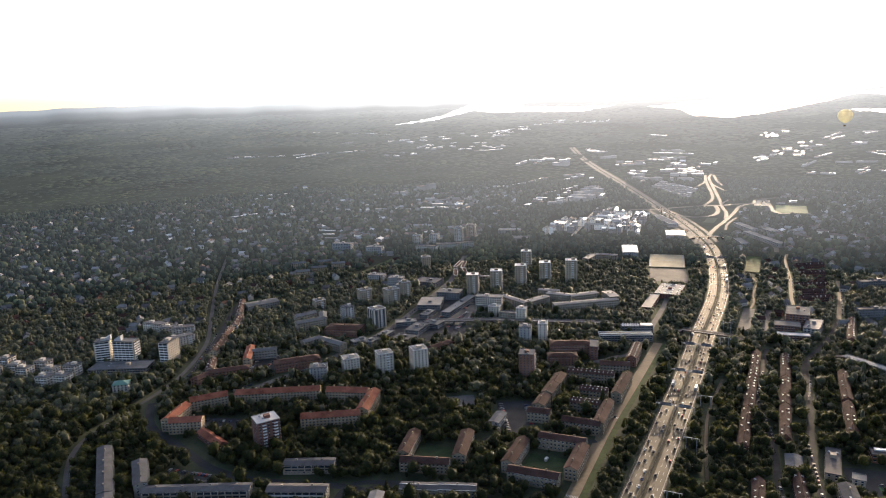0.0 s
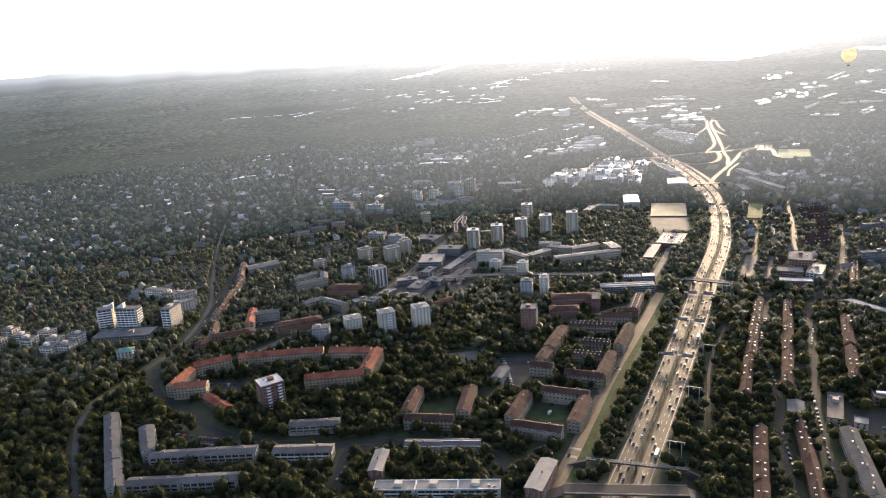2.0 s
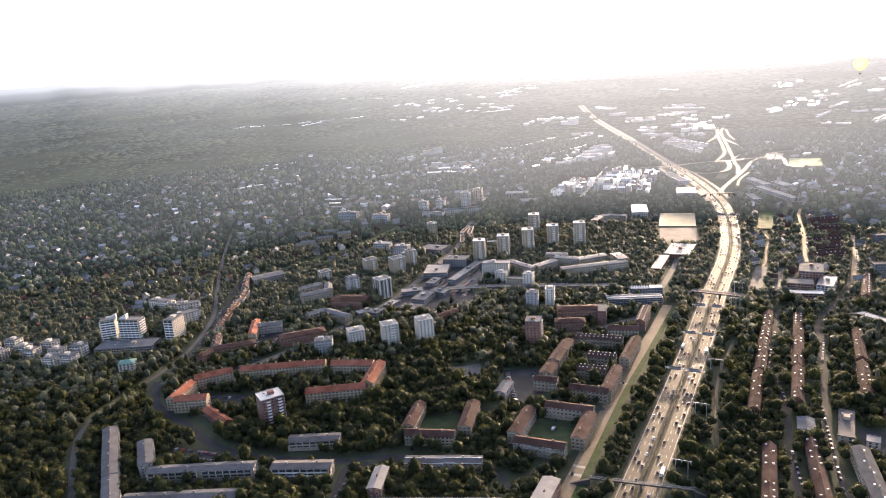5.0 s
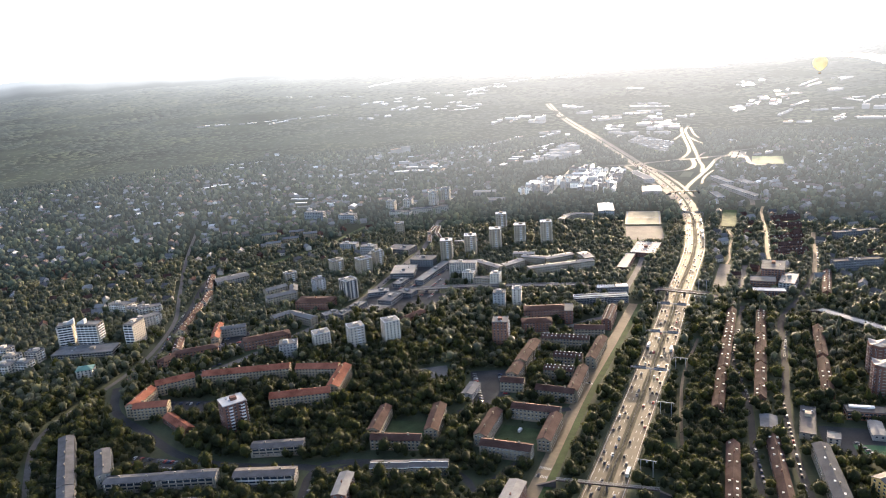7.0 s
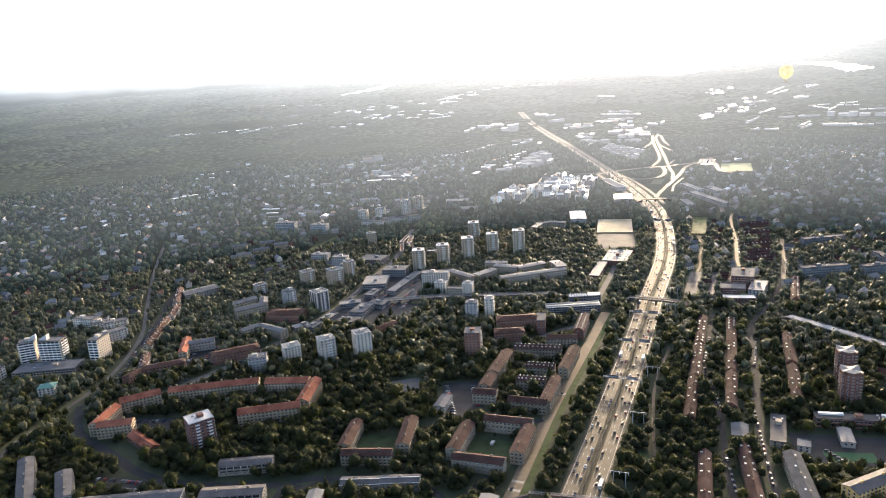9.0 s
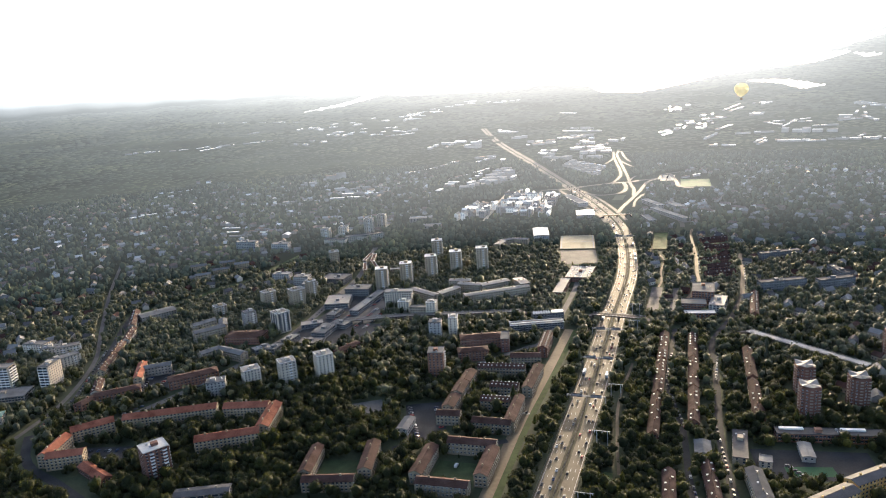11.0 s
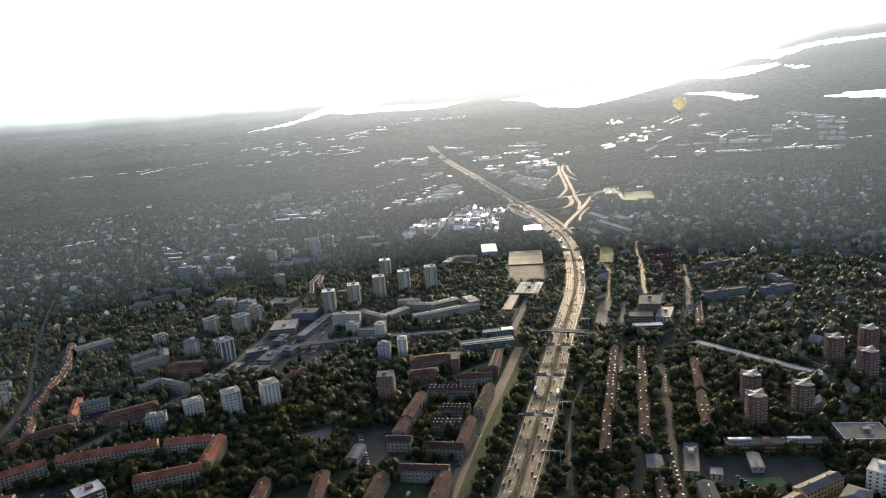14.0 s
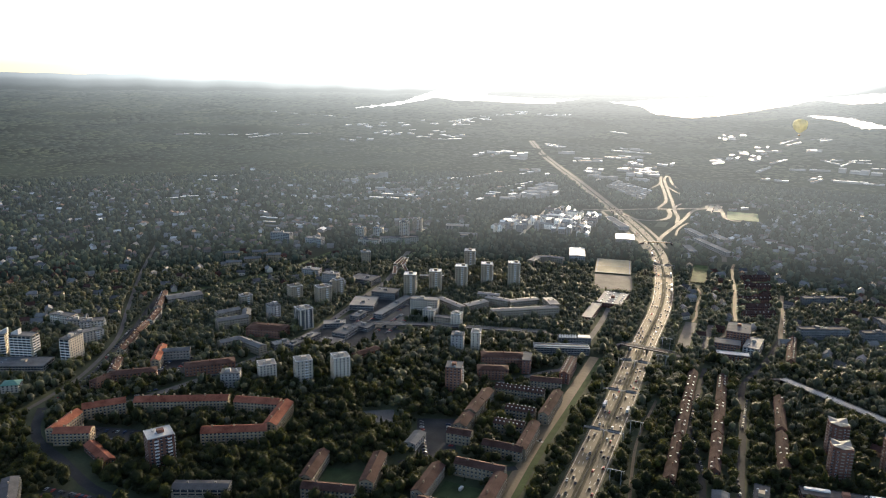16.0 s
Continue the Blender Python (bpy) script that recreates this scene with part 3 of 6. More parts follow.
paved("parking", -213, 540, 44, 18, -18, "asphalt", "dark asphalt car park among trees", 0.045)
paved("parking", -224, 638, 60, 24, -10, "asphalt", "dark asphalt car park inside the red-roofed ring", 0.045)
paved("parking", -210, 792, 34, 50, 8, "asphalt", "dark asphalt court between brick blocks", 0.045)
paved("plaza", 12, 668, 28, 24, 5, "town_asphalt", "grey asphalt plaza in a clearing", 0.045)
paved("parking", 62, 628, 34, 68, -3, "asphalt", "dark asphalt yard between housing blocks", 0.045)
paved("meadow", 184, 500, 22, 7, 64, "lawn", "sunlit meadow between the trees beside the motorway", 0.04)
paved("parking", 26, 945, 90, 30, 63, "town_asphalt", "wide asphalt car park of the town centre", 0.045)
paved("town_square", -14, 925, 190, 70, 64, "asphalt", "grey paved ground of the town centre", 0.03)
paved("parking", 9, 876, 54, 46, 68, "asphalt", "dark asphalt car park of the town centre", 0.05)
paved("courtyard", 76, 537, 30, 34, 66, "yard_lawn", "dark lawn in the courtyard of a housing block", 0.04)
paved("courtyard", -12, 563, 26, 34, 77, "yard_lawn", "dark lawn in the courtyard of a housing block", 0.04)
paved("green_strip", 505, 1155, 112, 22, 66, "lawn", "bright grass strip between the trees")
take_rect(492, 1132, 112, 18, 66)
paved("forecourt", 380, 880, 100, 14, 63, "town_asphalt", "pale forecourt beside brick offices")
paved("forecourt", 402, 871, 97, 7, 63, "town_asphalt", "pale ramp beside brick offices", 0.06)
take_rect(325, 1530, 215, 190, -20)


def draped(name, x, y, length, width, yaw, key, label, margin=14):
    """A field or yard laid over the rising far ground."""
    buf, n, a = Buf(), 8, radians(yaw)
    for i in range(n + 1):
        for j in range(n + 1):
            u, v = (i / n - 0.5) * length, (j / n - 0.5) * width
            px, py, pz, s = spot(x + u * math.cos(a) - v * math.sin(a), y + u * math.sin(a) + v * math.cos(a))
            buf.v.append((px, py, pz + 0.1))
    buf.f = [(i * (n + 1) + j, (i + 1) * (n + 1) + j, (i + 1) * (n + 1) + j + 1, i * (n + 1) + j + 1) for i in range(n) for j in range(n)]
    buf.m = [0] * len(buf.f)
    take_rect(x, y, length, width, yaw, margin)
    take_rect(x - 8, y - 24, length, width, yaw, 4)
    take_rect(x - 18, y - 48, length, width, yaw, 2)
    return tagged(new(name, buf.mesh(name, key)), label, kind="structure")


draped("playing_field", 800, 1645, 104, 66, 66, "distant_lawn", "grass field beside the junction")


# ---------------------------------------------------------------- buildings
BUDGET = [1600]


def window_mesh(w, h, name="window"):
    b = Buf()
    b.box(-w / 2 - 0.09, w / 2 + 0.09, -0.05, 0.05, -h / 2 - 0.09, h / 2 + 0.09, 0)
    b.add([(-w / 2, -0.06, -h / 2), (w / 2, -0.06, -h / 2), (w / 2, -0.06, h / 2), (-w / 2, -0.06, h / 2)], ((0, 1, 2, 3),), 1)
    b.box(-0.04, 0.04, -0.075, -0.05, -h / 2, h / 2, 0)
    return b.mesh(name, "trim", "glass")


WINDOW = window_mesh(1.5, 1.4)
WIDE_WINDOW = window_mesh(2.3, 1.5)


def windows_of(ob, length, width, z0, floors, storey, each, step, wide, near=True):
    """Rows of windows on all four sides: single pieces on near houses, one joined part on far ones."""
    joined = Buf()
    w, h = (2.3, 1.5) if wide else (1.5, 1.4)
    if not near:
        w, h = w * 0.8, h * 0.85
    for turn, run, depth in ((0, length, width), (180, length, width), (90, width, length), (270, width, length)):
        n = max(int((run - 1.5) / step), 1)
        side = pose(0, 0, 0, 0, 0, turn)
        for k in range(floors):
            for i in range(n):
                x = (i - (n - 1) / 2) * (run - 1.0) / n
                m = side @ pose(x, -depth / 2, z0 + (k + 0.55) * storey)
                if each and BUDGET[0] > 0:
                    BUDGET[0] -= 1
                    part("window", WIDE_WINDOW if wide else WINDOW, ob, at=m)
                else:
                    if not near:
                        joined.add([m @ Vector((px, -0.04, pz)) for px, pz in ((-w / 2, -h / 2), (w / 2, -h / 2), (w / 2, h / 2), (-w / 2, h / 2))], ((0, 1, 2, 3),))
                    if near:
                        joined.box(-w / 2, w / 2, -0.05, 0.05, -h / 2, h / 2, 0, m)
                        joined.box(-w / 2 - 0.1, w / 2 + 0.1, -0.1, 0.04, -h / 2 - 0.12, -h / 2 - 0.02, 1, m)
    if joined.v:
        part("glazing", joined.mesh("glazing", "glass", "trim"), ob, kind="stuff")


def house(name, x, y, length, width, h, yaw, walls, roof, cover, label, group="", floors=None, each=False, step=3.3, wide=False,
          rise=None, chimneys=0, dormers=0, broad=1.0, hut=False, rim="", balconies=0, category="apartment block"):
    """A house along its yaw: walls, a saddle, hipped or flat roof, windows, chimneys, dormers, balconies."""
    px, py, pz, s = spot(x, y)
    ob = thing(name, px, py, yaw, label, category, group, pz, s)
    take_rect(x, y, length, width, yaw, 1.2)
    if y < 1000 and h > 7:
        # lawns south of the houses
        take_rect(x, y - 3, length, width, yaw, 0.6)
    storey = 2.9
    floors = floors or max(int(round((h - 0.6) / storey)), 1)
    storey = (h - 0.8) / floors
    b = Buf()
    rise = rise if rise is not None else width * 0.22
    if roof == "gable":
        a, c = length / 2, width / 2
        b.add([(-a, -c, -0.5), (a, -c, -0.5), (a, c, -0.5), (-a, c, -0.5), (-a, -c, h), (a, -c, h), (a, c, h), (-a, c, h), (-a, 0, h + rise), (a, 0, h + rise)],
              ((0, 1, 5, 4), (1, 2, 6, 9, 5), (2, 3, 7, 6), (3, 0, 4, 8, 7), (3, 2, 1, 0)))
    else:
        b.box(-length / 2, length / 2, -width / 2, width / 2, -0.5, h)
    part("wall", b.mesh("wall", walls), ob)
    r, edge = Buf(), Buf()
    if roof == "gable":
        r.gable(length, width, h, rise)
    elif roof == "hip":
        r.hip(length, width, h, rise)
    else:
        a, c = length / 2 + 0.15, width / 2 + 0.15
        r.box(-a, a, -c, c, h, h + 0.3)
        for x0, x1, y0, y1 in ((-a, a, -c, -c + 0.35), (-a, a, c - 0.35, c), (-a, -a + 0.35, -c + 0.35, c - 0.35), (a - 0.35, a, -c + 0.35, c - 0.35)):
            (edge if rim else r).box(x0, x1, y0, y1, h + 0.3, h + 0.75)
    top = part("roof", r.mesh("roof", cover), ob)
    if edge.v:
        part("parapet", edge.mesh("parapet", rim), top)
    rnd = random.Random(int(x * 7 + y * 13))
    if hut:
        q = Buf()
        q.box(-2.6, 2.6, -2.2, 2.2, 0, 2.6)
        part("lift_house", q.mesh("lift_house", walls), top, at=pose(rnd.uniform(-0.2, 0.2) * length, 0, h + 0.3))
        q = Buf()
        q.box(-0.8, 0.8, -0.8, 0.8, 0, 1.1)
        vent = q.mesh("roof_vent", "steel")
        for k in range(2):
            part("roof_vent", vent, top, at=pose(rnd.uniform(-0.38, 0.38) * length, rnd.uniform(-0.3, 0.3) * width, h + 0.3))
    if chimneys:
        q = Buf()
        q.box(-0.7, 0.7, -0.4, 0.4, -1.2, 1.2)
        q.box(-0.8, 0.8, -0.5, 0.5, 1.2, 1.35)
        stack = q.mesh("chimney", walls)
        for k in range(chimneys):
            part("chimney", stack, top, at=pose((k + 0.5 - chimneys / 2) * length / chimneys, rnd.choice((-0.6, 0.6)), h + rise + 0.2))
    if dormers:
        q = Buf()
        q.box(-0.5, 0.5, -0.7, 0.7, -0.5, 0.55, 0)
        # top in white sheet, painting the glint on each dormer
        q.box(-0.6, 0.6, -0.8, 0.8, 0.55, 0.65, 1)
        q.add([(-0.38, -0.73, -0.2), (0.38, -0.73, -0.2), (0.38, -0.73, 0.45), (-0.38, -0.73, 0.45)], ((0, 1, 2, 3),), 2)
        q.add([(0.38, 0.73, -0.2), (-0.38, 0.73, -0.2), (-0.38, 0.73, 0.45), (0.38, 0.73, 0.45)], ((0, 1, 2, 3),), 2)
        d = q.mesh("dormer", "white", "bright", "glass")
        for k in range(dormers):
            for side in (-1, 1):
                if broad == 1.0 and rnd.random() < 0.48:
                    continue
                part("dormer", d, top, at=pose((k + 0.5 - dormers / 2) * length / dormers + rnd.uniform(-0.5, 0.5), side * width * 0.27, h + rise * 0.46 + 0.2) @ Matrix.Diagonal((broad, broad, broad, 1)))
    if balconies:
        q = Buf()
        q.box(-1.6, 1.6, -1.3, 0, -0.1, 0.08)
        q.box(-1.6, 1.6, -1.3, -1.2, 0.08, 1.05)
        q.box(-1.6, -1.52, -1.2, 0, 0.08, 1.05)
        q.box(1.52, 1.6, -1.2, 0, 0.08, 1.05)
        bal = q.mesh("balcony", "trim")
        for turn, run, depth in ((0, length, width), (90, width, length)):
            for k in range(1, floors):
                for i in range(balconies):
                    part("balcony", bal, ob, at=pose(0, 0, 0, 0, 0, turn) @ pose((i + 0.5 - balconies / 2) * run / balconies + run * 0.12 / balconies, -depth / 2, 0.8 + k * storey))
    if y < 2100:
        windows_of(ob, length, width, 0.8, floors, storey, each, step, wide, y < 1000)
    return ob


def banded(ob, length, width, h, floors, sides, rail="trim"):
    """Long balconies on every storey of the given sides: a solid white front over a dark recess."""
    storey = (h - 0.8) / floors
    for turn, run, depth in ((0, length, width), (90, width, length), (180, length, width), (270, width, length)):
        if turn not in sides:
            continue
        b = Buf()
        b.box(-run / 2 + 0.4, run / 2 - 0.4, -1.3, 0, -0.12, 0.08, 0)
        b.box(-run / 2 + 0.4, run / 2 - 0.4, -1.35, -1.2, -0.2, 1.05, 0)
        b.box(-run / 2 + 0.6, run / 2 - 0.6, -0.14, -0.02, 0.1, storey - 0.5, 1)
        n = max(int(run / 5), 1)
        for k in range(n + 1):
            x = -run / 2 + 0.5 + k * (run - 1.0) / n
            b.box(x - 0.12, x + 0.12, -1.2, 0, 0.08, storey - 0.2, 2)
        level = b.mesh("balcony", rail, "glass", "white")
        for k in range(1, floors):
            part("balcony", level, ob, at=pose(0, 0, 0, 0, 0, turn) @ pose(0, -depth / 2, 0.6 + k * storey))


def grey_slab(x, y, l, w, h, yaw, near=True):
    n = max(round(l / 42), 1)
    for k in range(n):
        off = (k + 0.5 - n / 2) * l / n
        slab = house("apartment_slab", x + off * math.cos(radians(yaw)), y + off * math.sin(radians(yaw)), l / n - 0.6, w, h + 0.5 * (k % 2), yaw, "beige", "gable", "slate", "long low beige apartment slab with a blue-grey sheet roof", "pale apartment slabs", each=near, rise=1.1, step=3.4, chimneys=2)
        banded(slab, l / n - 3, w, h, 3, (0,), "beige")


def red_block(x, y, l, w, h, yaw, near=True, name="apartment_block"):
    house(name, x, y, l, w, h, yaw, "ochre_cream", "gable", "tile_red", "cream plastered apartment block with a red tiled saddle roof", "red-roofed perimeter blocks", each=near, rise=2.9, chimneys=max(int(l / 14), 1), step=3.1)


def court_block(x, y, l, w, h, yaw, near=True):
    house("courtyard_block", x, y, l, w, h, yaw, "court", "gable", "tile_brown", "tan courtyard block with a brownish red tiled roof", "courtyard blocks", each=near, rise=2.4, chimneys=max(int(l / 16), 1), step=3.0)


def row_house(x, y, l, yaw, n):
    house("terrace", x, y, l, 9.0, 6.2, yaw, "brick", "gable", "tile_brown", "long brick terrace with rows of white dormers on its roof", "dormered terraces", rise=3.4, dormers=n, step=3.2, chimneys=max(n // 4, 1), category="terrace house")


def white_tower(x, y, l, w, h, yaw, walls="white", cover="felt", near=False, bal=1):
    l, w, h = l * 0.88, w * 0.88, h * 0.94
    return house("tower_block", x, y, l, w, h, yaw, walls, "flat", cover, rim="trim" if walls in ("white", "cream") else "", label={"white": "white plastered tower block with a flat roof", "grey": "grey concrete tower block with a flat roof", "cream": "cream tower block with a flat pale roof"}.get(walls, "brick tower block with a flat roof"), group="tower blocks", each=near, hut=True, balconies=bal, step=3.2, category="tower block")


# the nearest slabs and blocks
grey_slab(-271, 520, 126, 11, 11, 114)
grey_slab(-248, 532, 42, 11, 11, 113)
grey_slab(-195, 507, 84, 11, 9, -2)
grey_slab(-199, 471, 84, 11, 9, -2)
grey_slab(-115, 543, 42, 12, 8, -2)
slab = house("apartment_slab", -117, 502, 46, 12, 9, -5, "beige", "gable", "darkfelt", "low apartment slab with a dark felt roof", "dark-roofed slabs", each=True, rise=1.4, chimneys=2)
banded(slab, 44, 12, 9, 3, (0,))
house("brick_block", -57, 475, 28, 10, 11, 82, "brick", "gable", "sheet", "small red brick block with a pale sheet roof", "brick blocks", each=True, rise=1.2, chimneys=1)
for x, y, yaw in ((-25, 500, -8), (4, 497, -8)):
    slab = house("apartment_slab", x, y, 28.5, 10, 8, yaw, "beige", "gable", "slate", "low slab with a pale-edged grey roof", "white-rimmed slabs", each=True, rise=1.0, chimneys=1)
    q = Buf()
    q.box(-14.5, 14.5, -5.75, -5.35, 7.7, 8.15)
    q.box(-14.5, 14.5, -0.25, 0.25, 9.2, 9.4)
    part("roof_edge", q.mesh("roof_edge", "trim"), slab, "white roof edge and ridge")
for k in range(3):
    slab = house("apartment_slab", -44 + k * 29, 446 - k * 3, 28.5, 11, 8.5, -6, "white", "flat", "sheet", "low white slab with stepped balconies and a pale roof", "white-rimmed slabs", each=True, hut=True, rim="trim")
    banded(slab, 26, 11, 8.5, 3, (0,))
house("brick_block", 57, 444, 38, 12, 11, 65, "brick", "gable", "sheet", "brick block with a pale sheet roof beside the road", "brick blocks", each=True, rise=1.0, chimneys=1)
court_block(53, 546, 43, 10.5, 10, 66)
court_block(63, 511, 40, 11, 9.5, -23)
court_block(94, 563, 40, 11, 10.5, -23)
court_block(100, 531, 42, 10.5, 10, 66)
court_block(11, 563, 44, 11, 9.5, 78)
court_block(-35, 569, 41, 10, 9.5, 77)
court_block(-21, 537, 40, 11, 9, -11)
house("kiosk_hall", 44, 616, 23, 10, 6, 66, "grey", "gable", "felt", "small grey hall with a dark roof", each=False, rise=1.2, category="hall")
for k in range(3):
    court_block(99 + (k - 1) * 11.5, 664 + (k - 1) * 25, 25, 11, 11 + 0.8 * (k % 2), 66)
court_block(82, 618, 21, 11, 10, -20)
court_block(116, 594, 34, 11, 10, -24)
court_block(139, 610, 50, 9.5, 10.5, 66)
house("dormer_block", 127, 634, 27, 11, 10, -22, "court", "gable", "tile_brown", "tan block with white dormers on a brown roof", "courtyard blocks", rise=2.6, dormers=7, broad=0.9, step=3.0)
house("dormer_block", 141, 661, 27, 11, 10, -22, "court", "gable", "tile_brown", "tan block with white dormers on a brown roof", "courtyard blocks", rise=2.6, dormers=7, broad=0.9, step=3.0)
court_block(171, 672, 54, 9.5, 10.5, 64, False)
house("dormer_block", 147, 705, 48, 11, 10, -19, "court", "gable", "tile_brown", "tan block with white dormers on a brown roof", "courtyard blocks", rise=2.6, dormers=11, broad=0.9, step=3.0)
court_block(176, 723, 31, 13, 11, -14, False)
house("dormer_block", 206, 758, 46, 10, 11, 67, "brick", "gable", "tile_brown", "brick block with white dormers beside the road", "courtyard blocks", rise=2.6, dormers=9, broad=0.9, step=3.0)
white_tower(84, 725, 19, 18, 28, 78, "brown", "felt", True, 1)

# the red-roofed ring with the tower in its midst
red_block(-170, 684, 84, 13, 11.5, 2)
red_block(-100, 679, 42, 13, 11.5, -9)
red_block(-77, 653, 46, 12, 11.5, 80)
red_block(-109, 624, 54, 13, 11.5, 4)
red_block(-237, 675, 36, 13, 11.5, 22)
red_block(-257, 641, 36, 11, 11.5, 80)
red_block(-242, 624, 30, 12, 11.5, 2)
take_rect(-217, 590, 38, 13, -47, 2)
house("low_hall", -211, 598, 40, 10, 5.5, -47, "brick", "gable", "tile_red", "low brick hall with a bright red roof", "", rise=2.4, category="hall")
ob = house("tower_block", -160, 590, 20, 17, 26, 30, "brick", "flat", "bright", "red brick tower block with white balconies and a pale roof", "tower blocks", each=True, hut=True, balconies=2, category="tower block")

# white towers and the town centre
rq0 = random.Random(17)
striped = white_tower(-89, 908, 20, 19, 27, 35, "white", "felt")
q = Buf()
q.box(-1.3, 1.3, -0.25, 0.1, 1, 24.6)
bay = q.mesh("balcony_bay", "slate")
for px in (-6.2, 0, 6.2):
    part("balcony_bay", bay, striped, "upright blue-grey balcony bay", at=pose(px * 0.88, -8.36, 0))
    part("balcony_bay", bay, striped, "upright blue-grey balcony bay", at=pose(-8.8, px * 0.88, 0, 0, 0, -90))
white_tower(-131, 937, 16, 15, 22, 35, "grey", "felt")
white_tower(-178, 996, 18, 14, 15, 30, "cream", "felt")
white_tower(-116, 1019, 20, 16, 22, 30, "cream", "felt")
white_tower(-76, 1004, 22, 18, 26, 30, "cream", "felt")
white_tower(-58, 1032, 14, 14, 28, 30, "cream", "felt")
white_tower(-106, 755, 20, 17, 18, 20, "white", "sheet", True, 0)
white_tower(-68, 747, 19, 17, 26, 20, "white", "sheet", True, 1)
white_tower(-31, 753, 19, 18, 27, 20, "white", "sheet", True, 0)
white_tower(-138, 738, 21, 16, 16, 5, "grey", "felt", False, 0)
white_tower(95, 834, 16, 16, 20, -12, "grey", "felt", False, 0)
white_tower(116, 834, 12, 15, 23, -12, "white", "sheet", False, 0)
white_tower(66, 935, 17, 13, 15, -20, "white", "sheet", False, 0)
white_tower(99, 909, 14, 14, 19, -20, "white", "sheet", False, 0)
house("office_slab", 61, 963, 36, 14, 20, -14, "white", "flat", "sheet", "white office slab with ribbon windows", "", hut=True, wide=True, step=2.9, category="office building")
house("link_hall", 83, 921, 22, 10, 9, -20, "cream", "flat", "felt", "low cream link between two white blocks", category="office building")
for x, y, h in ((42, 1040, 34), (78, 1057, 34), (117, 1081, 35), (156, 1094, 35), (195, 1086, 39), (139, 1193, 31)):
    white_tower(x, y, 19, 17, h, -8, "cream", "bright", False, 1)
for x, y, l, w, h, yaw, walls, cover in (
        (-176, 909, 38, 13, 12, 26, "cream", "felt"), (-188, 938, 30, 12, 12, 36, "cream", "felt"), (-138, 834, 42, 11, 9, -41, "cream", "felt"), (-164, 842, 24, 11, 9, 38, "cream", "felt"), (-163, 931, 26, 10, 12, 100, "cream", "felt"),
        (-264, 1012, 46, 22, 9, 31, "beige", "felt"), (-213, 810, 28, 11, 10, 10, "beige", "felt")):
    house("town_block", x, y, l, w, h, yaw, walls, "gable", cover, "pale town block with a dark roof", "town blocks", rise=1.8, chimneys=1)
for x, y, l, w, h, yaw in ((-128, 883, 46, 22, 10, -13), (-168, 773, 50, 15, 10, 18), (-238, 751, 44, 12, 10, 15), (-262, 738, 26, 11, 9, 60), (141, 785, 48, 16, 13, -5), (126, 754, 32, 14, 11, -5), (-7, 812, 34, 11, 7, 42)):
    house("brick_hall", x, y, l, w, h, yaw, "brown", "hip", "tile_brown", "broad brown brick block with a red roof", "brick blocks", rise=2.2, chimneys=1)
house("brick_block", -229, 801, 46, 9, 10, 98, "ochre_cream", "gable", "tile_red", "narrow red-roofed block with a sunlit plaster wall", "brick blocks", rise=2.2, chimneys=3)
house("brick_block", 165, 774, 24, 9, 15, 77, "brick", "flat", "felt", "orange brick end block", "brick blocks")
for x, y, l, yaw, walls, cover in ((-264, 772, 34, 100, "beige", "tile_brown"), (-275, 838, 52, 92, "ochre_cream", "tile_brown"), (-277, 885, 36, 92, "ochre_cream", "tile_brown"), (-277, 930, 44, 94, "white", "tile_brown"), (-289, 995, 66, 100, "beige", "tile_brown")):
    house("terrace", x, y, l, 9, 9, yaw, walls, "gable", cover, "long tiled terrace of shops and flats along the avenue", "avenue terraces", rise=2.4, chimneys=4, dormers=max(int(l / 7), 1), category="terrace house")
for x, y, w, h in ((-235, 1181, 24, 10), (-211, 1205, 26, 10), (-182, 1230, 23, 10), (-253, 1242, 25, 10), (-208, 1250, 25, 10)):
    house("block", x, y, w, 12, h + 2, 10, "ochre_cream", "gable", "felt", "small beige block with a grey-brown roof", "small blocks", rise=2, chimneys=1)
for x, y, w, h in ((-191, 1369, 38, 18), (-127, 1336, 31, 16), (-108, 1140, 27, 12), (-74, 1093, 22, 18), (-62, 1063, 20, 14)):
    house("office_block", x, y, w, 15, h, -18, "grey", "flat", "sheet", "grey block with a flat pale roof", "grey blocks", hut=True, wide=True)
for x, y, l, w, h, yaw in ((8, 1032, 34, 24, 10, -17), (20, 979, 89, 12, 6, 63), (-20, 992, 40, 32, 7, 82), (-52, 913, 27, 14, 5, 5), (-106, 842, 20, 12, 6, 30), (-24, 946, 26, 12, 5, 63), (-16, 903, 23, 18, 5, -30), (-50, 847, 26, 19, 6, -22), (-36, 882, 34, 18, 7, 66), (-25, 1102, 38, 30, 9, -26), (-75, 865, 22, 12, 6, 60), (-90, 838, 20, 12, 7, 60)):
    house("shop_hall", x, y, l, w, h, yaw, "panel", "flat", rq0.choice(("felt", "sheet", "felt")), "low shop hall with a grey flat roof", "shop halls", hut=True, wide=True, category="shop")
for x, y, l, w, h, yaw in ((189, 943, 90, 12, 13, 9), (193, 980, 42, 13, 13, 17), (160, 985, 34, 12, 13, -30), (96, 972, 50, 11, 12, -55), (128, 969, 36, 12, 12, 36), (228, 968, 14, 30, 15, 9), (150, 1010, 30, 11, 12, -20)):
    house("estate_block", x, y, l, w, h, yaw, "cream", "gable", "sheet", "pale estate block with a low grey roof", "estate blocks", rise=1.0, chimneys=2)
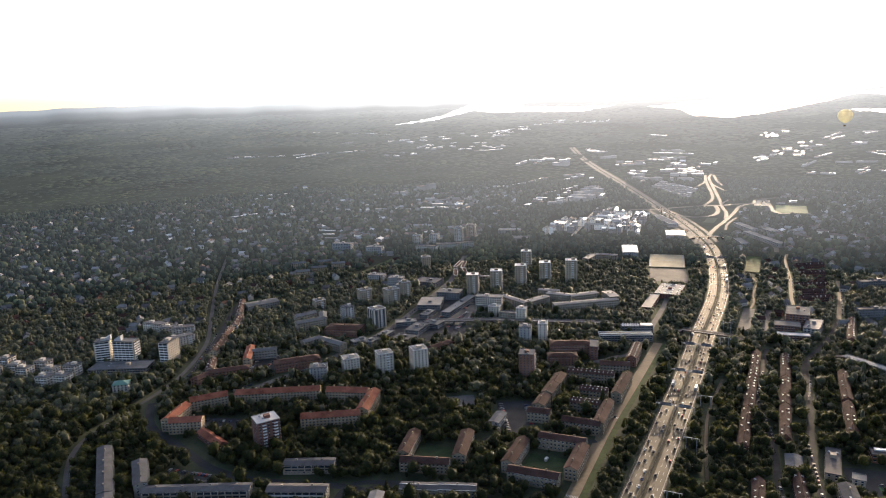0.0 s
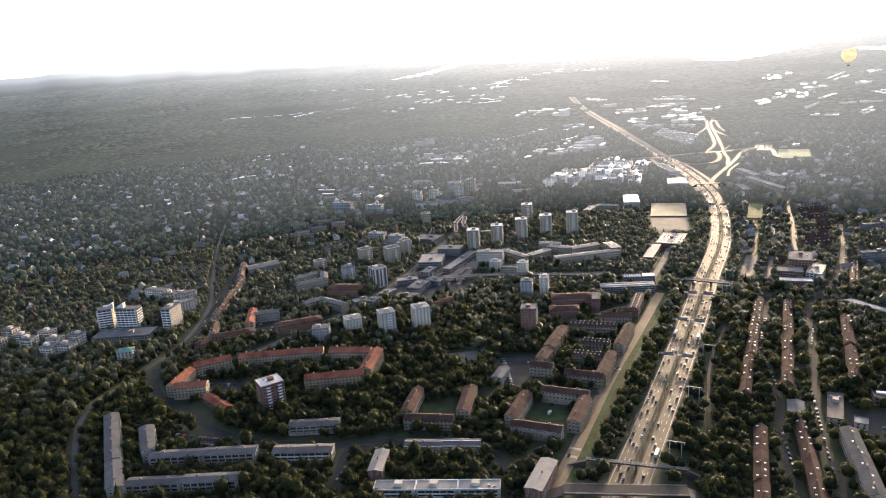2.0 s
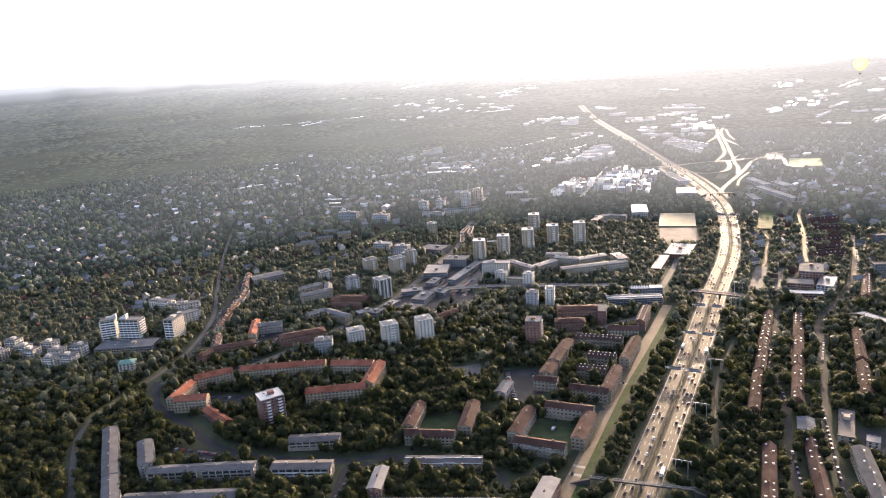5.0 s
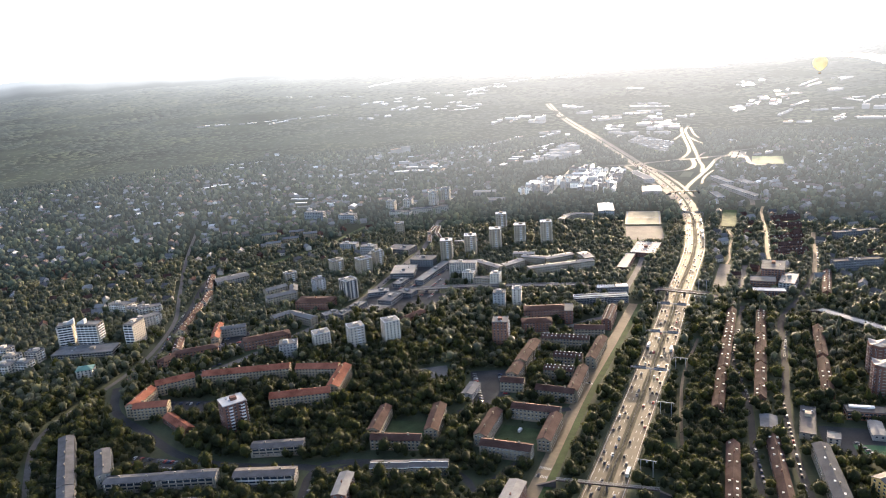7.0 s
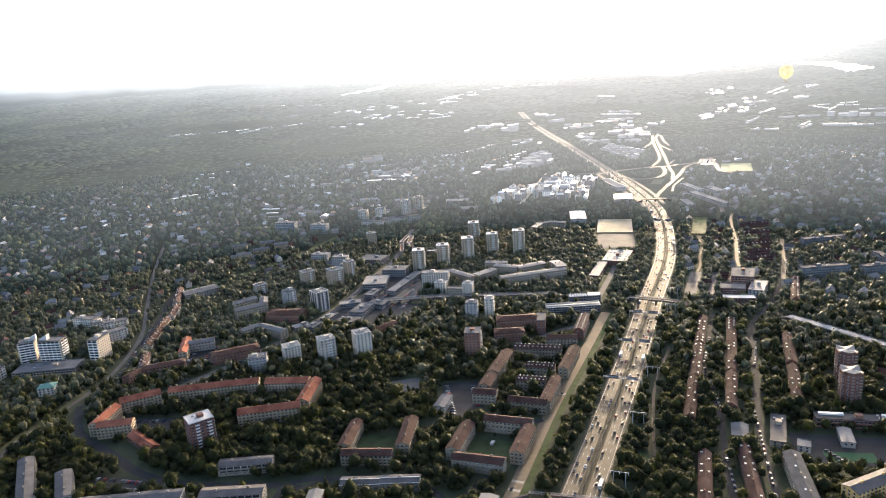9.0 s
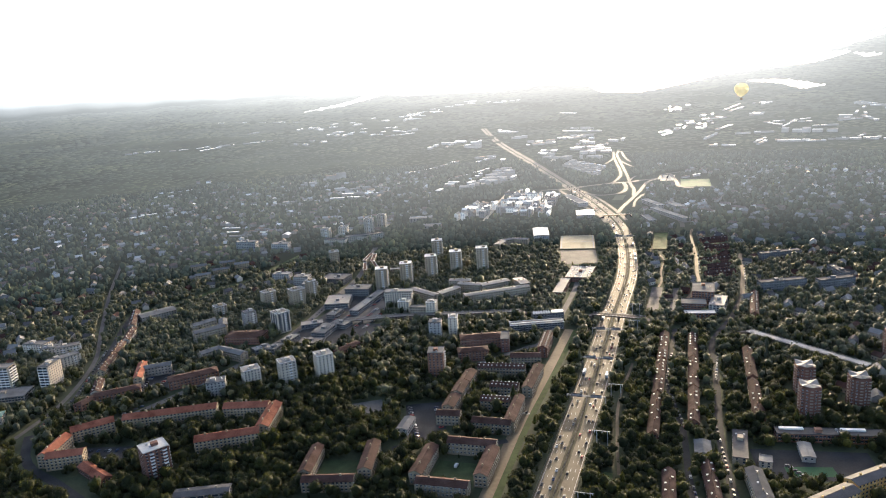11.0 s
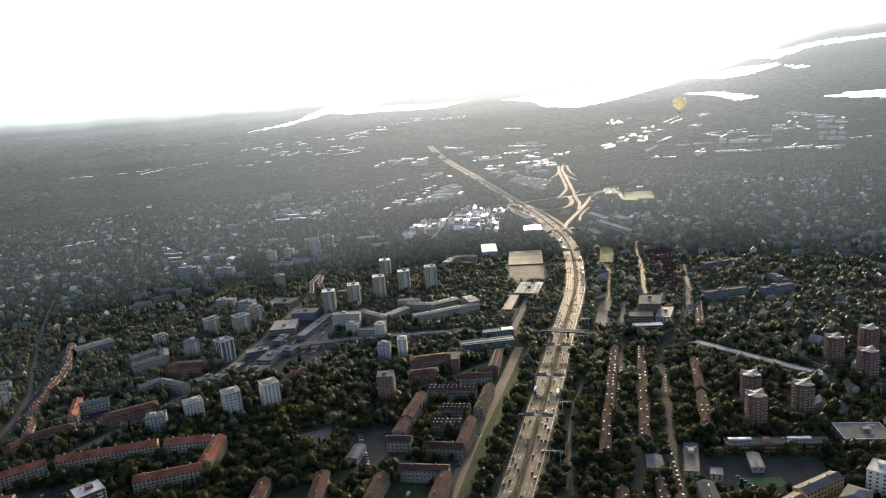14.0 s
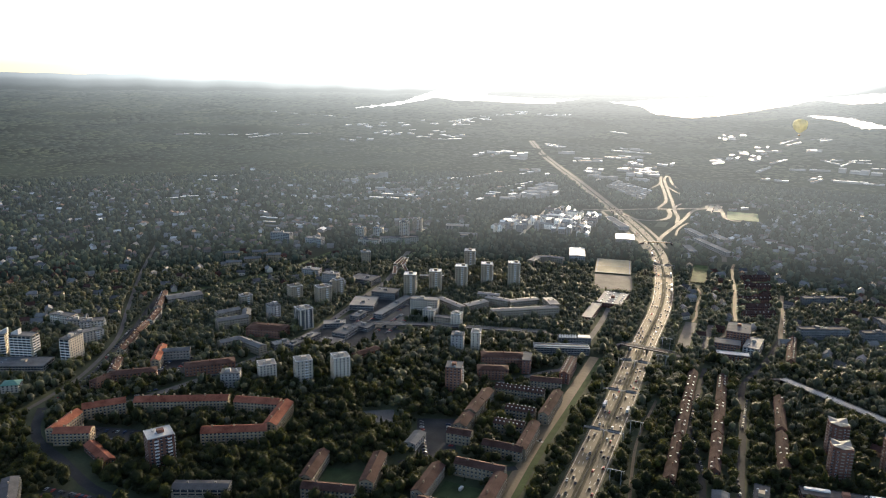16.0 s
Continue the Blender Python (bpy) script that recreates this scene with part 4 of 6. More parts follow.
# white rims stand in for the sun glare along these roofs
for x, y, l, yaw in ((19, 1152, 46, 89), (25, 1210, 46, 74), (35, 1157, 46, 97), (34, 1203, 48, 82)):
    house("curved_row", x, y, l, 5.5, 7, yaw, "cream", "flat", "tile_brown", "row of flats with a glare-white roof edge bending round a hill", "white rows", rim="trim")
house("curved_row", 75, 1112, 36, 8, 9, -5, "cream", "flat", "sheet", "cream row of flats between tower blocks", "white rows")
house("church_hall", 331, 1262, 60, 26, 10, 78, "grey", "gable", "trim", "hall with a white sheet roof glaring in the sun", rise=1.0, category="hall")
house("sports_hall", 452, 1388, 46, 34, 9, 75, "distant_shaded_wall", "gable", "distant_white", "sports hall with a pale roof", rise=1.0, category="hall")
wing = house("school_wing", 324, 1010, 58, 34, 6, 63, "brick", "flat", "sheet", "flat school wing with rows of skylights", "school wings", hut=True, category="school")
q = Buf()
q.box(-1.1, 1.1, -1.1, 1.1, 0, 0.9)
light = q.mesh("skylight", "trim")
for i in range(6):
    for j in range(4):
        if (i + j) % 5:
            part("skylight", light, wing, at=pose(-24 + i * 9.5, -12.5 + j * 8, 6.2))
house("school_wing", 281, 957, 66, 13, 6, 64, "brick", "flat", "sheet", "long flat school wing with a pale roof", "school wings", category="school")
for x, y in ((33, 1425), (59, 1455), (-49, 1404), (-16, 1406)):
    white_tower(x, y, 19, 16, 30 if x > 0 else 22, -15, "white", "felt", False, 1)
for x, y, yaw in ((-30, 1345, -20), (8, 1358, -5), (38, 1362, 12)):
    house("curved_row", x, y, 40, 14, 12, yaw, "white", "flat", "felt", "white curved row of flats below twin towers", "white rows")
white_tower(-30, 1215, 17, 15, 22, 10, "cream", "sheet", False, 0)
hall = house("station_hall", 212, 822, 62, 14, 8, -5, "panel", "flat", "darkfelt", "long dark station hall with white roof bands", rim="trim", wide=True, category="station")
q = Buf()
q.box(-30, 30, -1.2, -0.2, 8.3, 9.0)
part("roof_band", q.mesh("roof_band", "trim"), hall, "white band along the roof")
hall = house("station_hall", 233, 850, 38, 10, 8, -6, "panel", "flat", "darkfelt", "station hall with a white sawtooth roof", category="station")
q = Buf()
q.add([(-0.9, -4.6, 0), (0.9, -4.6, 0), (0.9, 4.6, 0), (-0.9, 4.6, 0), (0.7, -4.6, 2.0), (0.7, 4.6, 2.0)], ((0, 1, 4), (1, 2, 5, 4), (3, 5, 2), (0, 4, 5, 3)))
saw = q.mesh("skylight", "trim")
for k in range(7):
    part("skylight", saw, hall, "white sawtooth skylight", at=pose(-16.5 + k * 3, 0, 8.3))
q = Buf()
q.box(4.5, 18.5, -4.5, 4.5, 8.3, 9.8)
part("plant_house", q.mesh("plant_house", "bright"), hall, "white plant house on the roof")
for x, y, yaw in ((247, 1210, 55), (262, 1228, 15), (286, 1224, -30)):
    house("estate_block", x, y, 28, 11, 10, yaw, "cream", "gable", "sheet", "pale block of a rounded row among trees", "estate blocks", rise=1.2, chimneys=1)

# brick offices east of the motorway
house("brick_office", 433, 857, 38, 26, 17, 63, "brown", "flat", "felt", "brown brick office block with a bright roof hut", "brick offices", hut=True, wide=True, category="office building")
house("brick_office", 405, 824, 28, 19, 12, -24, "brown", "flat", "felt", "low brown brick office block", "brick offices", wide=True, category="office building")
house("brick_office", 435, 822, 40, 17, 11, 56, "grey", "flat", "sheet", "office block with plant on its bright roof", "brick offices", hut=True, wide=True, category="office building")
house("brick_office", 400, 798, 34, 10, 8, -18, "brown", "flat", "bright", "low brick wing with a white roof edge glaring in the sun", "brick offices", wide=True, category="office building")

# dormered terraces
row_house(214, 459, 74, 67, 9)
row_house(193, 408, 34, 67, 4)
row_house(243, 448, 102, 71, 13)
for k in range(3):
    row_house(288 + (k - 1) * 34, 649 + (k - 1) * 70, 74, 64.5, 10)
    row_house(321 + (k - 1) * 29, 648 + (k - 1) * 62, 66, 65, 9)
for k in range(2):
    row_house(365 + (k - 0.5) * 34, 620 + (k - 0.5) * 72, 72, 65, 8)
row_house(476, 814, 84, 61, 12)
for x, y, l in ((578, 1118, 44), (557, 1071, 42), (526, 1008, 44), (511, 974, 40), (500, 944, 42)):
    row_house(x, y, l, 0, 7)
    take_rect(x, y - 12, l, 12, 0, 0)


def star_tower(x, y, h, yaw):
    """A brick point block whose roof turns up at the four corners."""
    ob = thing("point_block", x, y, yaw, "red brick point block with an upturned white sheet roof", "tower block", "star-roofed point blocks")
    take_rect(x, y, 20, 20, yaw, 3)
    b = Buf()
    b.box(-9.5, 9.5, -8, 8, -0.5, h)
    b.box(-6.5, 6.5, -10, 10, -0.5, h - 0.02)
    part("wall", b.mesh("wall", "brick"), ob)
    r = Buf()
    a, c = 9.0, 9.3
    pts = [(px * a, py * c, h + (2.3 if px and py else 0.2 if px or py else 1.2)) for py in (-1, 0, 1) for px in (-1, 0, 1)]
    r.add(pts + [(px, py, pz + 0.3) for px, py, pz in pts],
          ((9, 10, 13, 12), (10, 11, 14, 13), (12, 13, 16, 15), (13, 14, 17, 16), (3, 4, 1, 0), (4, 5, 2, 1), (6, 7, 4, 3), (7, 8, 5, 4),
           (0, 1, 10, 9), (1, 2, 11, 10), (2, 5, 14, 11), (5, 8, 17, 14), (8, 7, 16, 17), (7, 6, 15, 16), (6, 3, 12, 15), (3, 0, 9, 12)))
    part("roof", r.mesh("roof", "sheet"), ob, "pale sheet roof turned up at its corners")
    q = Buf()
    q.box(-1.5, 1.5, -1.2, 0, -0.1, 0.08)
    q.box(-1.5, 1.5, -1.2, -1.12, 0.08, 1.0)
    bal = q.mesh("balcony", "beige")
    n = int(h / 2.9)
    for k in range(1, n):
        part("balcony", bal, ob, at=pose(0, -10, k * h / n))
        part("balcony", bal, ob, at=pose(8, -8, k * h / n))
        part("balcony", bal, ob, at=pose(0, 0, 0, 0, 0, 270) @ pose(0, -9.5, k * h / n))
        for px, py, turn in ((-8.2, -8, 0), (-4.4, -10, 0), (4.4, -10, 0), (-9.5, 5, 270), (-9.5, -5, 270), (9.5, 5, 90), (9.5, -5, 90), (4, 10, 180), (-4, 10, 180)):
            part("window", WINDOW, ob, at=pose(px, py, (k + 0.2) * h / n, 0, 0, turn))
    ob.matrix_basis = ob.matrix_basis @ Matrix.Diagonal((0.8, 0.8, 0.87, 1))
    return ob


for x, y, h in ((379, 557, 31), (399, 595, 31), (427, 562, 31), (523, 644, 31), (567, 650, 32), (526, 603, 31)):
    star_tower(x, y, h, -20)

# the school and the houses beside it
school = house("school", 369, 515, 78, 11, 7, -18, "brown", "flat", "darkfelt", "long brown school wing with its bright roof edge in the sun", wide=True, step=2.9, hut=True, category="school")
# white trim colour stands in for the sun reflected by the clerestories
q = Buf()
q.box(-9, 9, 1.4, 4.6, 7.2, 8.5)
light = q.mesh("clerestory", "trim")
for px in (-27, 18):
    part("clerestory", light, school, "clerestory painted white for sun glare", at=pose(px, 0, 0))
house("sports_hall", 438, 505, 36, 27, 8, -18, "panel", "flat", "felt", "sports hall with a white roof rim", rim="trim", category="hall", hut=True)
house("yellow_block", 353, 446, 38, 11, 13, 15, "yellow", "gable", "darkfelt", "ochre apartment block with a dark grey roof", "ochre blocks", each=True, rise=2, chimneys=2)
house("yellow_block", 312, 428, 40, 12, 14, 18, "yellow", "gable", "darkfelt", "ochre apartment block with a dark grey roof", "ochre blocks", rise=2, chimneys=2)
house("white_block", 366, 426, 20, 15, 13, 35, "white", "hip", "felt", "white block with a hipped grey roof", "white blocks", rise=2.4)
house("white_block", 398, 441, 18, 14, 19, 36, "white", "flat", "bright", "white block with a pale roof", "white blocks", hut=True)
ob = house("long_block", 272, 436, 84, 11, 10, 73, "cream", "gable", "slate", "long pale block with a grey sheet roof", "", each=True, rise=2, chimneys=4)
q = Buf()
q.box(-0.9, 0.9, -0.6, 0.6, 0, 0.5)
light = q.mesh("skylight", "trim")
for k in range(6):
    part("skylight", light, ob, at=pose(-35 + k * 14, (1.5, -1.2)[k % 2], 11.5))
house("shed", 269, 522, 21, 12, 4, 67, "grey", "gable", "felt", "grey shed beside the street", "sheds", rise=1.2, category="shed")
house("nursery", 297, 517, 44, 11, 5.5, 62, "cream", "flat", "darkfelt", "low nursery with a stepped roof", "", hut=True, category="school")
house("shed", 340, 499, 22, 9, 4.5, 68, "grey", "gable", "sheet", "shed with a ribbed pale roof in the school yard", "sheds", rise=0.8, category="shed")
house("shed", 304, 493, 10, 9, 5, 61, "white", "flat", "sheet", "small white shed beside the school", "sheds", category="shed")

# west side: balcony blocks, terraced blocks and cubes
def pent_roof(ob, x, y, z, l, w, h):
    """A white wedge of a roof house, as stands over the stairs."""
    b = Buf()
    b.add([(-l / 2, -w / 2, 0), (l / 2, -w / 2, 0), (l / 2, w / 2, 0), (-l / 2, w / 2, 0), (-l / 2, -w / 2, h * 0.35), (l / 2, -w / 2, h), (l / 2, w / 2, h), (-l / 2, w / 2, h * 0.35)],
          ((0, 1, 5, 4), (1, 2, 6, 5), (2, 3, 7, 6), (3, 0, 4, 7), (4, 5, 6, 7)))
    part("stair_house", b.mesh("stair_house", "bright"), ob, "white wedge-shaped stair house", at=pose(x, y, z))


block = house("balcony_block", -402, 815, 16, 14, 27, 14, "white", "flat", "felt", "white block with long bluish balcony bands", "balcony blocks", hut=True, wide=True)
banded(block, 16, 14, 27, 9, (0, 270))
pent_roof(block, 6, 0, 27.3, 7, 6, 5.5)
block = house("balcony_block", -374, 812, 25, 13, 27, -8, "cream", "flat", "felt", "cream block with long balcony bands", "balcony blocks", wide=True)
banded(block, 25, 13, 27, 9, (0, 90))
pent_roof(block, -8, 0, 27.3, 8, 6, 6)
block = house("balcony_block", -323, 809, 22, 12, 26, 77, "white", "flat", "felt", "white block with a sunlit flank", "balcony blocks", hut=True)
banded(block, 22, 12, 26, 8, (270,))
take_rect(-371, 766, 74, 14, 0)
house("podium", -371, 787, 66, 25, 5.5, 0, "beige", "flat", "felt", "broad grey podium of the balcony blocks", "", hut=True, wide=True, step=3.0, category="hall")
for x, y, l, h, yaw in ((-329, 858, 34, 14, 40), (-382, 921, 30, 13, -20), (-336, 893, 26, 15, 20), (-360, 905, 20, 12, 10)):
    house("terraced_block", x, y, l, 13, h, yaw, "white", "flat", "felt", "white terraced block with dark recesses", "terraced blocks", hut=True, balconies=2)
for x, y in ((-436, 746), (-418, 749), (-422, 778), (-463, 794), (-442, 770), (-491, 788), (-514, 809), (-474, 775), (-512, 778), (-535, 800)):
    house("cube_block", x, y, 15, 13, 12.5, -12, "white", "flat", "felt", "white cubic block with dark windows", "cubic blocks", hut=True, wide=True, balconies=1)
take_rect(-340, 712, 12, 14, 0)
house("villa_hall", -346, 728, 16, 13, 8, 10, "white", "hip", "copper", "white house with a green hipped copper roof among trees", "", rise=3, category="villa")


# the bright new quarter and industrial sheds towards the junction
rq = random.Random(4)


def quarter(x0, y0, ux, uy, vx, vy, nu, nv, tall):
    """Blocks of flats in rows either side of a street, with white gables and pale roofs."""
    for i in range(nu):
        for j in range(nv):
            if rq.random() < 0.12:
                continue
            p, q = (i + 0.5) / nu, (j + 0.5) / nv
            x, y = x0 + ux * p + vx * q + rq.uniform(-4, 4), y0 + uy * p + vy * q + rq.uniform(-5, 5)
            h = rq.uniform(7, 12) + (5 if rq.random() < tall else 0)
            turn = math.degrees(math.atan2(vy, vx)) + rq.choice((0, 0, 90))
            house("quarter_block", x, y, rq.uniform(13, 22), rq.uniform(7, 9), h, turn, rq.choice(("distant_white", "distant_shaded_wall", "distant_shaded_wall")), rq.choice(("gable", "gable", "flat")), rq.choice(("distant_white", "distant_white", "distant_roof", "distant_tile")), "white block of a bright new quarter", "bright quarter", rise=2.6, rim="distant_white")


quarter(205, 1465, 60, 0, 66, 130, 5, 7, 0.2)
quarter(292, 1484, 98, -74, 76, 205, 7, 10, 0.4)
far_street = curve_through([(262, 1440), (300, 1545), (340, 1650), (385, 1770)])
ribbon("quarter_street", far_street, -4, 4, "distant_sand", 0.12, label="pale street through the bright quarter", clear=2)
house("parking_deck", 479, 1544, 104, 20, 7, 93, "distant_shaded_wall", "flat", "distant_roof", "long rounded parking deck with a pale rim beside the motorway", rim="distant_white", category="parking deck")
for x, y, l, w, h, yaw in ((140, 1490, 46, 20, 8, -10), (152, 1412, 40, 22, 7, -12), (610, 1440, 74, 14, 7, 94), (598, 1330, 120, 13, 7, 97), (548, 1310, 50, 14, 6, 85), (640, 1400, 50, 18, 7, 95)):
    cover = rq.choice(("distant_white", "distant_roof", "distant_roof"))
    house("shed_hall", x, y, l, w, h, yaw, "distant_shaded_wall", "flat", "distant_roof" if l > 70 else cover, "wide shed with a pale flat roof", "industrial sheds", wide=True, step=6, category="warehouse")
for x, y, l, w, h, yaw in ((542, 866, 60, 11, 13, -2), (606, 853, 48, 11, 13, 2), (633, 886, 42, 10, 13, 82), (620, 1000, 62, 11, 10, 1)):
    house("grey_slab", x, y, l, w, h, yaw, "panel", "flat", "slate", "long dull grey apartment slab with a flat roof among trees", "grey slabs", hut=True, step=3.2)
    take_rect(x, y - 10, l, 8, yaw, 0)


# ---------------------------------------------------------------- bridges and masts
def bridge(x0, y0, x1, y1, z, width, label, piers=3, key="concrete"):
    l, yaw = math.hypot(x1 - x0, y1 - y0), math.degrees(math.atan2(y1 - y0, x1 - x0))
    take_rect((x0 + x1) / 2, (y0 + y1) / 2, l, width, yaw, 7)
    ob = thing("bridge", (x0 + x1) / 2, (y0 + y1) / 2, yaw, label, "bridge")
    b = Buf()
    b.box(-l / 2, l / 2, -width / 2, width / 2, z - 0.9, z)
    part("deck", b.mesh("deck", key), ob)
    b = Buf()
    b.box(-l / 2, l / 2, -0.05, 0.05, 0.9, 1.05)
    b.box(-l / 2, l / 2, -0.05, 0.05, 0.45, 0.52)
    for k in range(int(l / 3) + 1):
        b.box(-l / 2 + k * 3 - 0.04, -l / 2 + k * 3 + 0.04, -0.04, 0.04, 0, 0.9)
    rail_mesh = b.mesh("railing", "steel")
    for s in (-1, 1):
        part("railing", rail_mesh, ob, at=pose(0, s * (width / 2 - 0.15), z))
    b = Buf()
    b.box(-0.6, 0.6, -width * 0.4, width * 0.4, -0.5, z - 0.9)
    pier = b.mesh("pier", "concrete")
    for k in range(piers):
        part("pier", pier, ob, at=pose((k + 0.5 - piers / 2) * l / piers, 0, 0))
    for s in (-1, 1):
        b = Buf()
        b.add([(s * l / 2, -width / 2, z - 0.9), (s * l / 2, width / 2, z - 0.9), (s * (l / 2 + 14), width / 2, 0), (s * (l / 2 + 14), -width / 2, 0), (s * l / 2, -width / 2, 0), (s * l / 2, width / 2, 0)],
              ((0, 1, 2, 3), (0, 3, 4), (1, 5, 2)))
        part("abutment", b.mesh("abutment", "concrete"), ob)
    return ob


bridge(284, 834, 336, 802, 6.8, 9, "dark brown road bridge over the motorway", 3, "deck")
bridge(92, 466, 158, 444, 6.2, 2.2, "slender footbridge over the motorway", 3, "deck")
bridge(70, 432, 150, 420, 6.4, 11, "grey road bridge over the motorway", 3, "deck")
bridge(480, 1360, 528, 1350, 6.5, 7, "far pale road bridge over the motorway", 3, "old_road")
bridge(-10, 908, 60, 905, 5.2, 9, "raised concrete railway viaduct", 5, "town_asphalt")
bridge(60, 905, 205, 876, 5.2, 9, "raised railway viaduct through the town", 9, "town_asphalt")
bridge(425, 735, 482, 622, 5.5, 8, "pale raised road running down between trees", 7, "grey")


def gantry(x, y, yaw, label):
    ob = thing("sign_gantry", x, y, yaw, label, "sign gantry", "motorway gantries")
    b = Buf()
    for z in (6.2, 7.2):
        for s in (-0.4, 0.4):
            b.box(-17.5, 17.5, s - 0.09, s + 0.09, z - 0.09, z + 0.09)
    for k in range(24):
        b.box(-17 + k * 1.48, -16.9 + k * 1.48, -0.4, 0.4, 6.2, 7.2)
    part("beam", b.mesh("beam", "steel"), ob)
    b = Buf()
    b.box(-0.2, 0.2, -0.2, 0.2, -0.3, 7.2)
    post = b.mesh("post", "steel")
    for px in (-17.3, 0, 17.3):
        part("post", post, ob, at=pose(px, 0, 0))
    b = Buf()
    b.box(-5, 5, -0.1, 0.1, 5.0, 8.2)
    sign = b.mesh("sign_panel", "felt")
    for px in (-8.5, 8.5):
        part("sign_panel", sign, ob, at=pose(px, 0.62, 0))


def along(line, y):
    k = min(range(len(line) - 1), key=lambda i: abs(line[i].y - y))
    d = (line[k + 1] - line[k]).normalized()
    return line[k], math.degrees(math.atan2(d.y, d.x))


for y in (781, 705, 628, 1190):
    c, a = along(MOTORWAY, y)
    gantry(c.x, c.y, a - 90, "steel sign gantry over the motorway")


def portal_mast(x, y, yaw):
    ob = thing("power_portal", x, y, yaw, "pale steel portal mast of a power line", "power mast", "power line")
    b = Buf()
    b.box(-0.22, 0.22, -0.22, 0.22, -0.3, 15)
    leg = b.mesh("leg", "steel")
    for px in (-4.2, 4.2):
        part("leg", leg, ob, at=pose(px, 0, 0))
    b = Buf()
    b.box(-6.5, 6.5, -0.15, 0.15, 15, 15.35)
    part("crossarm", b.mesh("crossarm", "steel"), ob)
    b = Buf()
    b.box(-0.12, 0.12, -0.12, 0.12, -1.6, 0)
    ins = b.mesh("insulator", "trim")
    for px in (-6, 0, 6):
        part("insulator", ins, ob, at=pose(px, 0, 15))
    take_rect(x, y, 16, 6, yaw, 2)


MASTS = [(156, 466), (196, 545), (236, 624), (312, 776), (335, 828)]
for x, y in MASTS:
    portal_mast(x, y, -25)
for off in (-6, 0, 6):
    b = Buf()
    for (x0, y0), (x1, y1) in zip(MASTS, MASTS[1:]):
        d = Vector((x1 - x0, y1 - y0, 0))
        s = Vector((d.y, -d.x, 0)).normalized() * off
        for k in range(10):
            t0, t1 = k / 10, (k + 1) / 10
            p = [Vector((x0, y0, 13.3 - 4 * 2.2 * t * (1 - t))) + d * t + s for t in (t0, t1)]
            b.add([p[0] + Vector((0, 0, -0.02)), p[1] + Vector((0, 0, -0.02)), p[1] + Vector((0, 0, 0.02)), p[0] + Vector((0, 0, 0.02))], ((0, 1, 2, 3),))
    tagged(new("power_cable", b.mesh("power_cable", "steel")), "thin power cable between steel portals", "cable", "power line")


# ---------------------------------------------------------------- junction beyond the bend
for pts, w, clear in ((((839, 2304), (806, 2211), (770, 2096), (721, 1929), (689, 1835), (650, 1765), (623, 1734), (585, 1728)), 8, 9),
                      (((862, 2317), (824, 2231), (783, 2097), (725, 1900), (683, 1761), (661, 1692), (645, 1631), (615, 1557)), 8, 9),
                      (((715, 2041), (765, 2118), (800, 2190)), 7, 7),
                      (((783, 2097), (779, 2060), (773, 2001), (772, 1949)), 7, 7),
                      (((862, 2300), (856, 2274), (820, 2153), (800, 2056)), 7, 7),
                      (((450, 1720), (491, 1714), (514, 1702), (547, 1721), (585, 1728), (623, 1734), (667, 1730), (702, 1738), (760, 1745)), 14, 12),
                      (((528, 1671), (536, 1627), (545, 1602), (567, 1592), (594, 1597), (617, 1619), (639, 1664), (656, 1724)), 10, 9),
                      (((520, 1395), (539, 1430), (569, 1479), (606, 1536), (658, 1621), (697, 1690), (725, 1726), (756, 1745), (784, 1792), (840, 1812)), 8.5, 9),
                      (((571, 1442), (592, 1490), (615, 1528), (644, 1568)), 5, 5),
                      (((803, 1792), (777, 1704), (751, 1628), (753, 1598), (775, 1585)), 9, 8),
                      (((679, 1749), (705, 1789), (720, 1810)), 6, 6),
                      (((489, 1700), (487, 1620), (484, 1563), (482, 1459), (481, 1385), (472, 1325)), 8, 4),
                      (((530, 1700), (538, 1612), (533, 1494), (524, 1402), (513, 1330)), 7, 4),
                      (((604, 1440), (602, 1363), (596, 1280), (580, 1235)), 8, 6)):
    ribbon("slip_road", curve_through(pts), -w / 2, w / 2, "distant_road", 0.12 + 0.01 * w, label="sunlit slip road of the motorway junction", clear=clear, front=50)
draped("forecourt", 775, 1742, 84, 30, 62, "distant_sand", "bright sandy ground beside the junction", 6)
draped("green_strip", 580, 1550, 60, 22, 62, "distant_canopy", "grass inside a loop of the junction", 4)


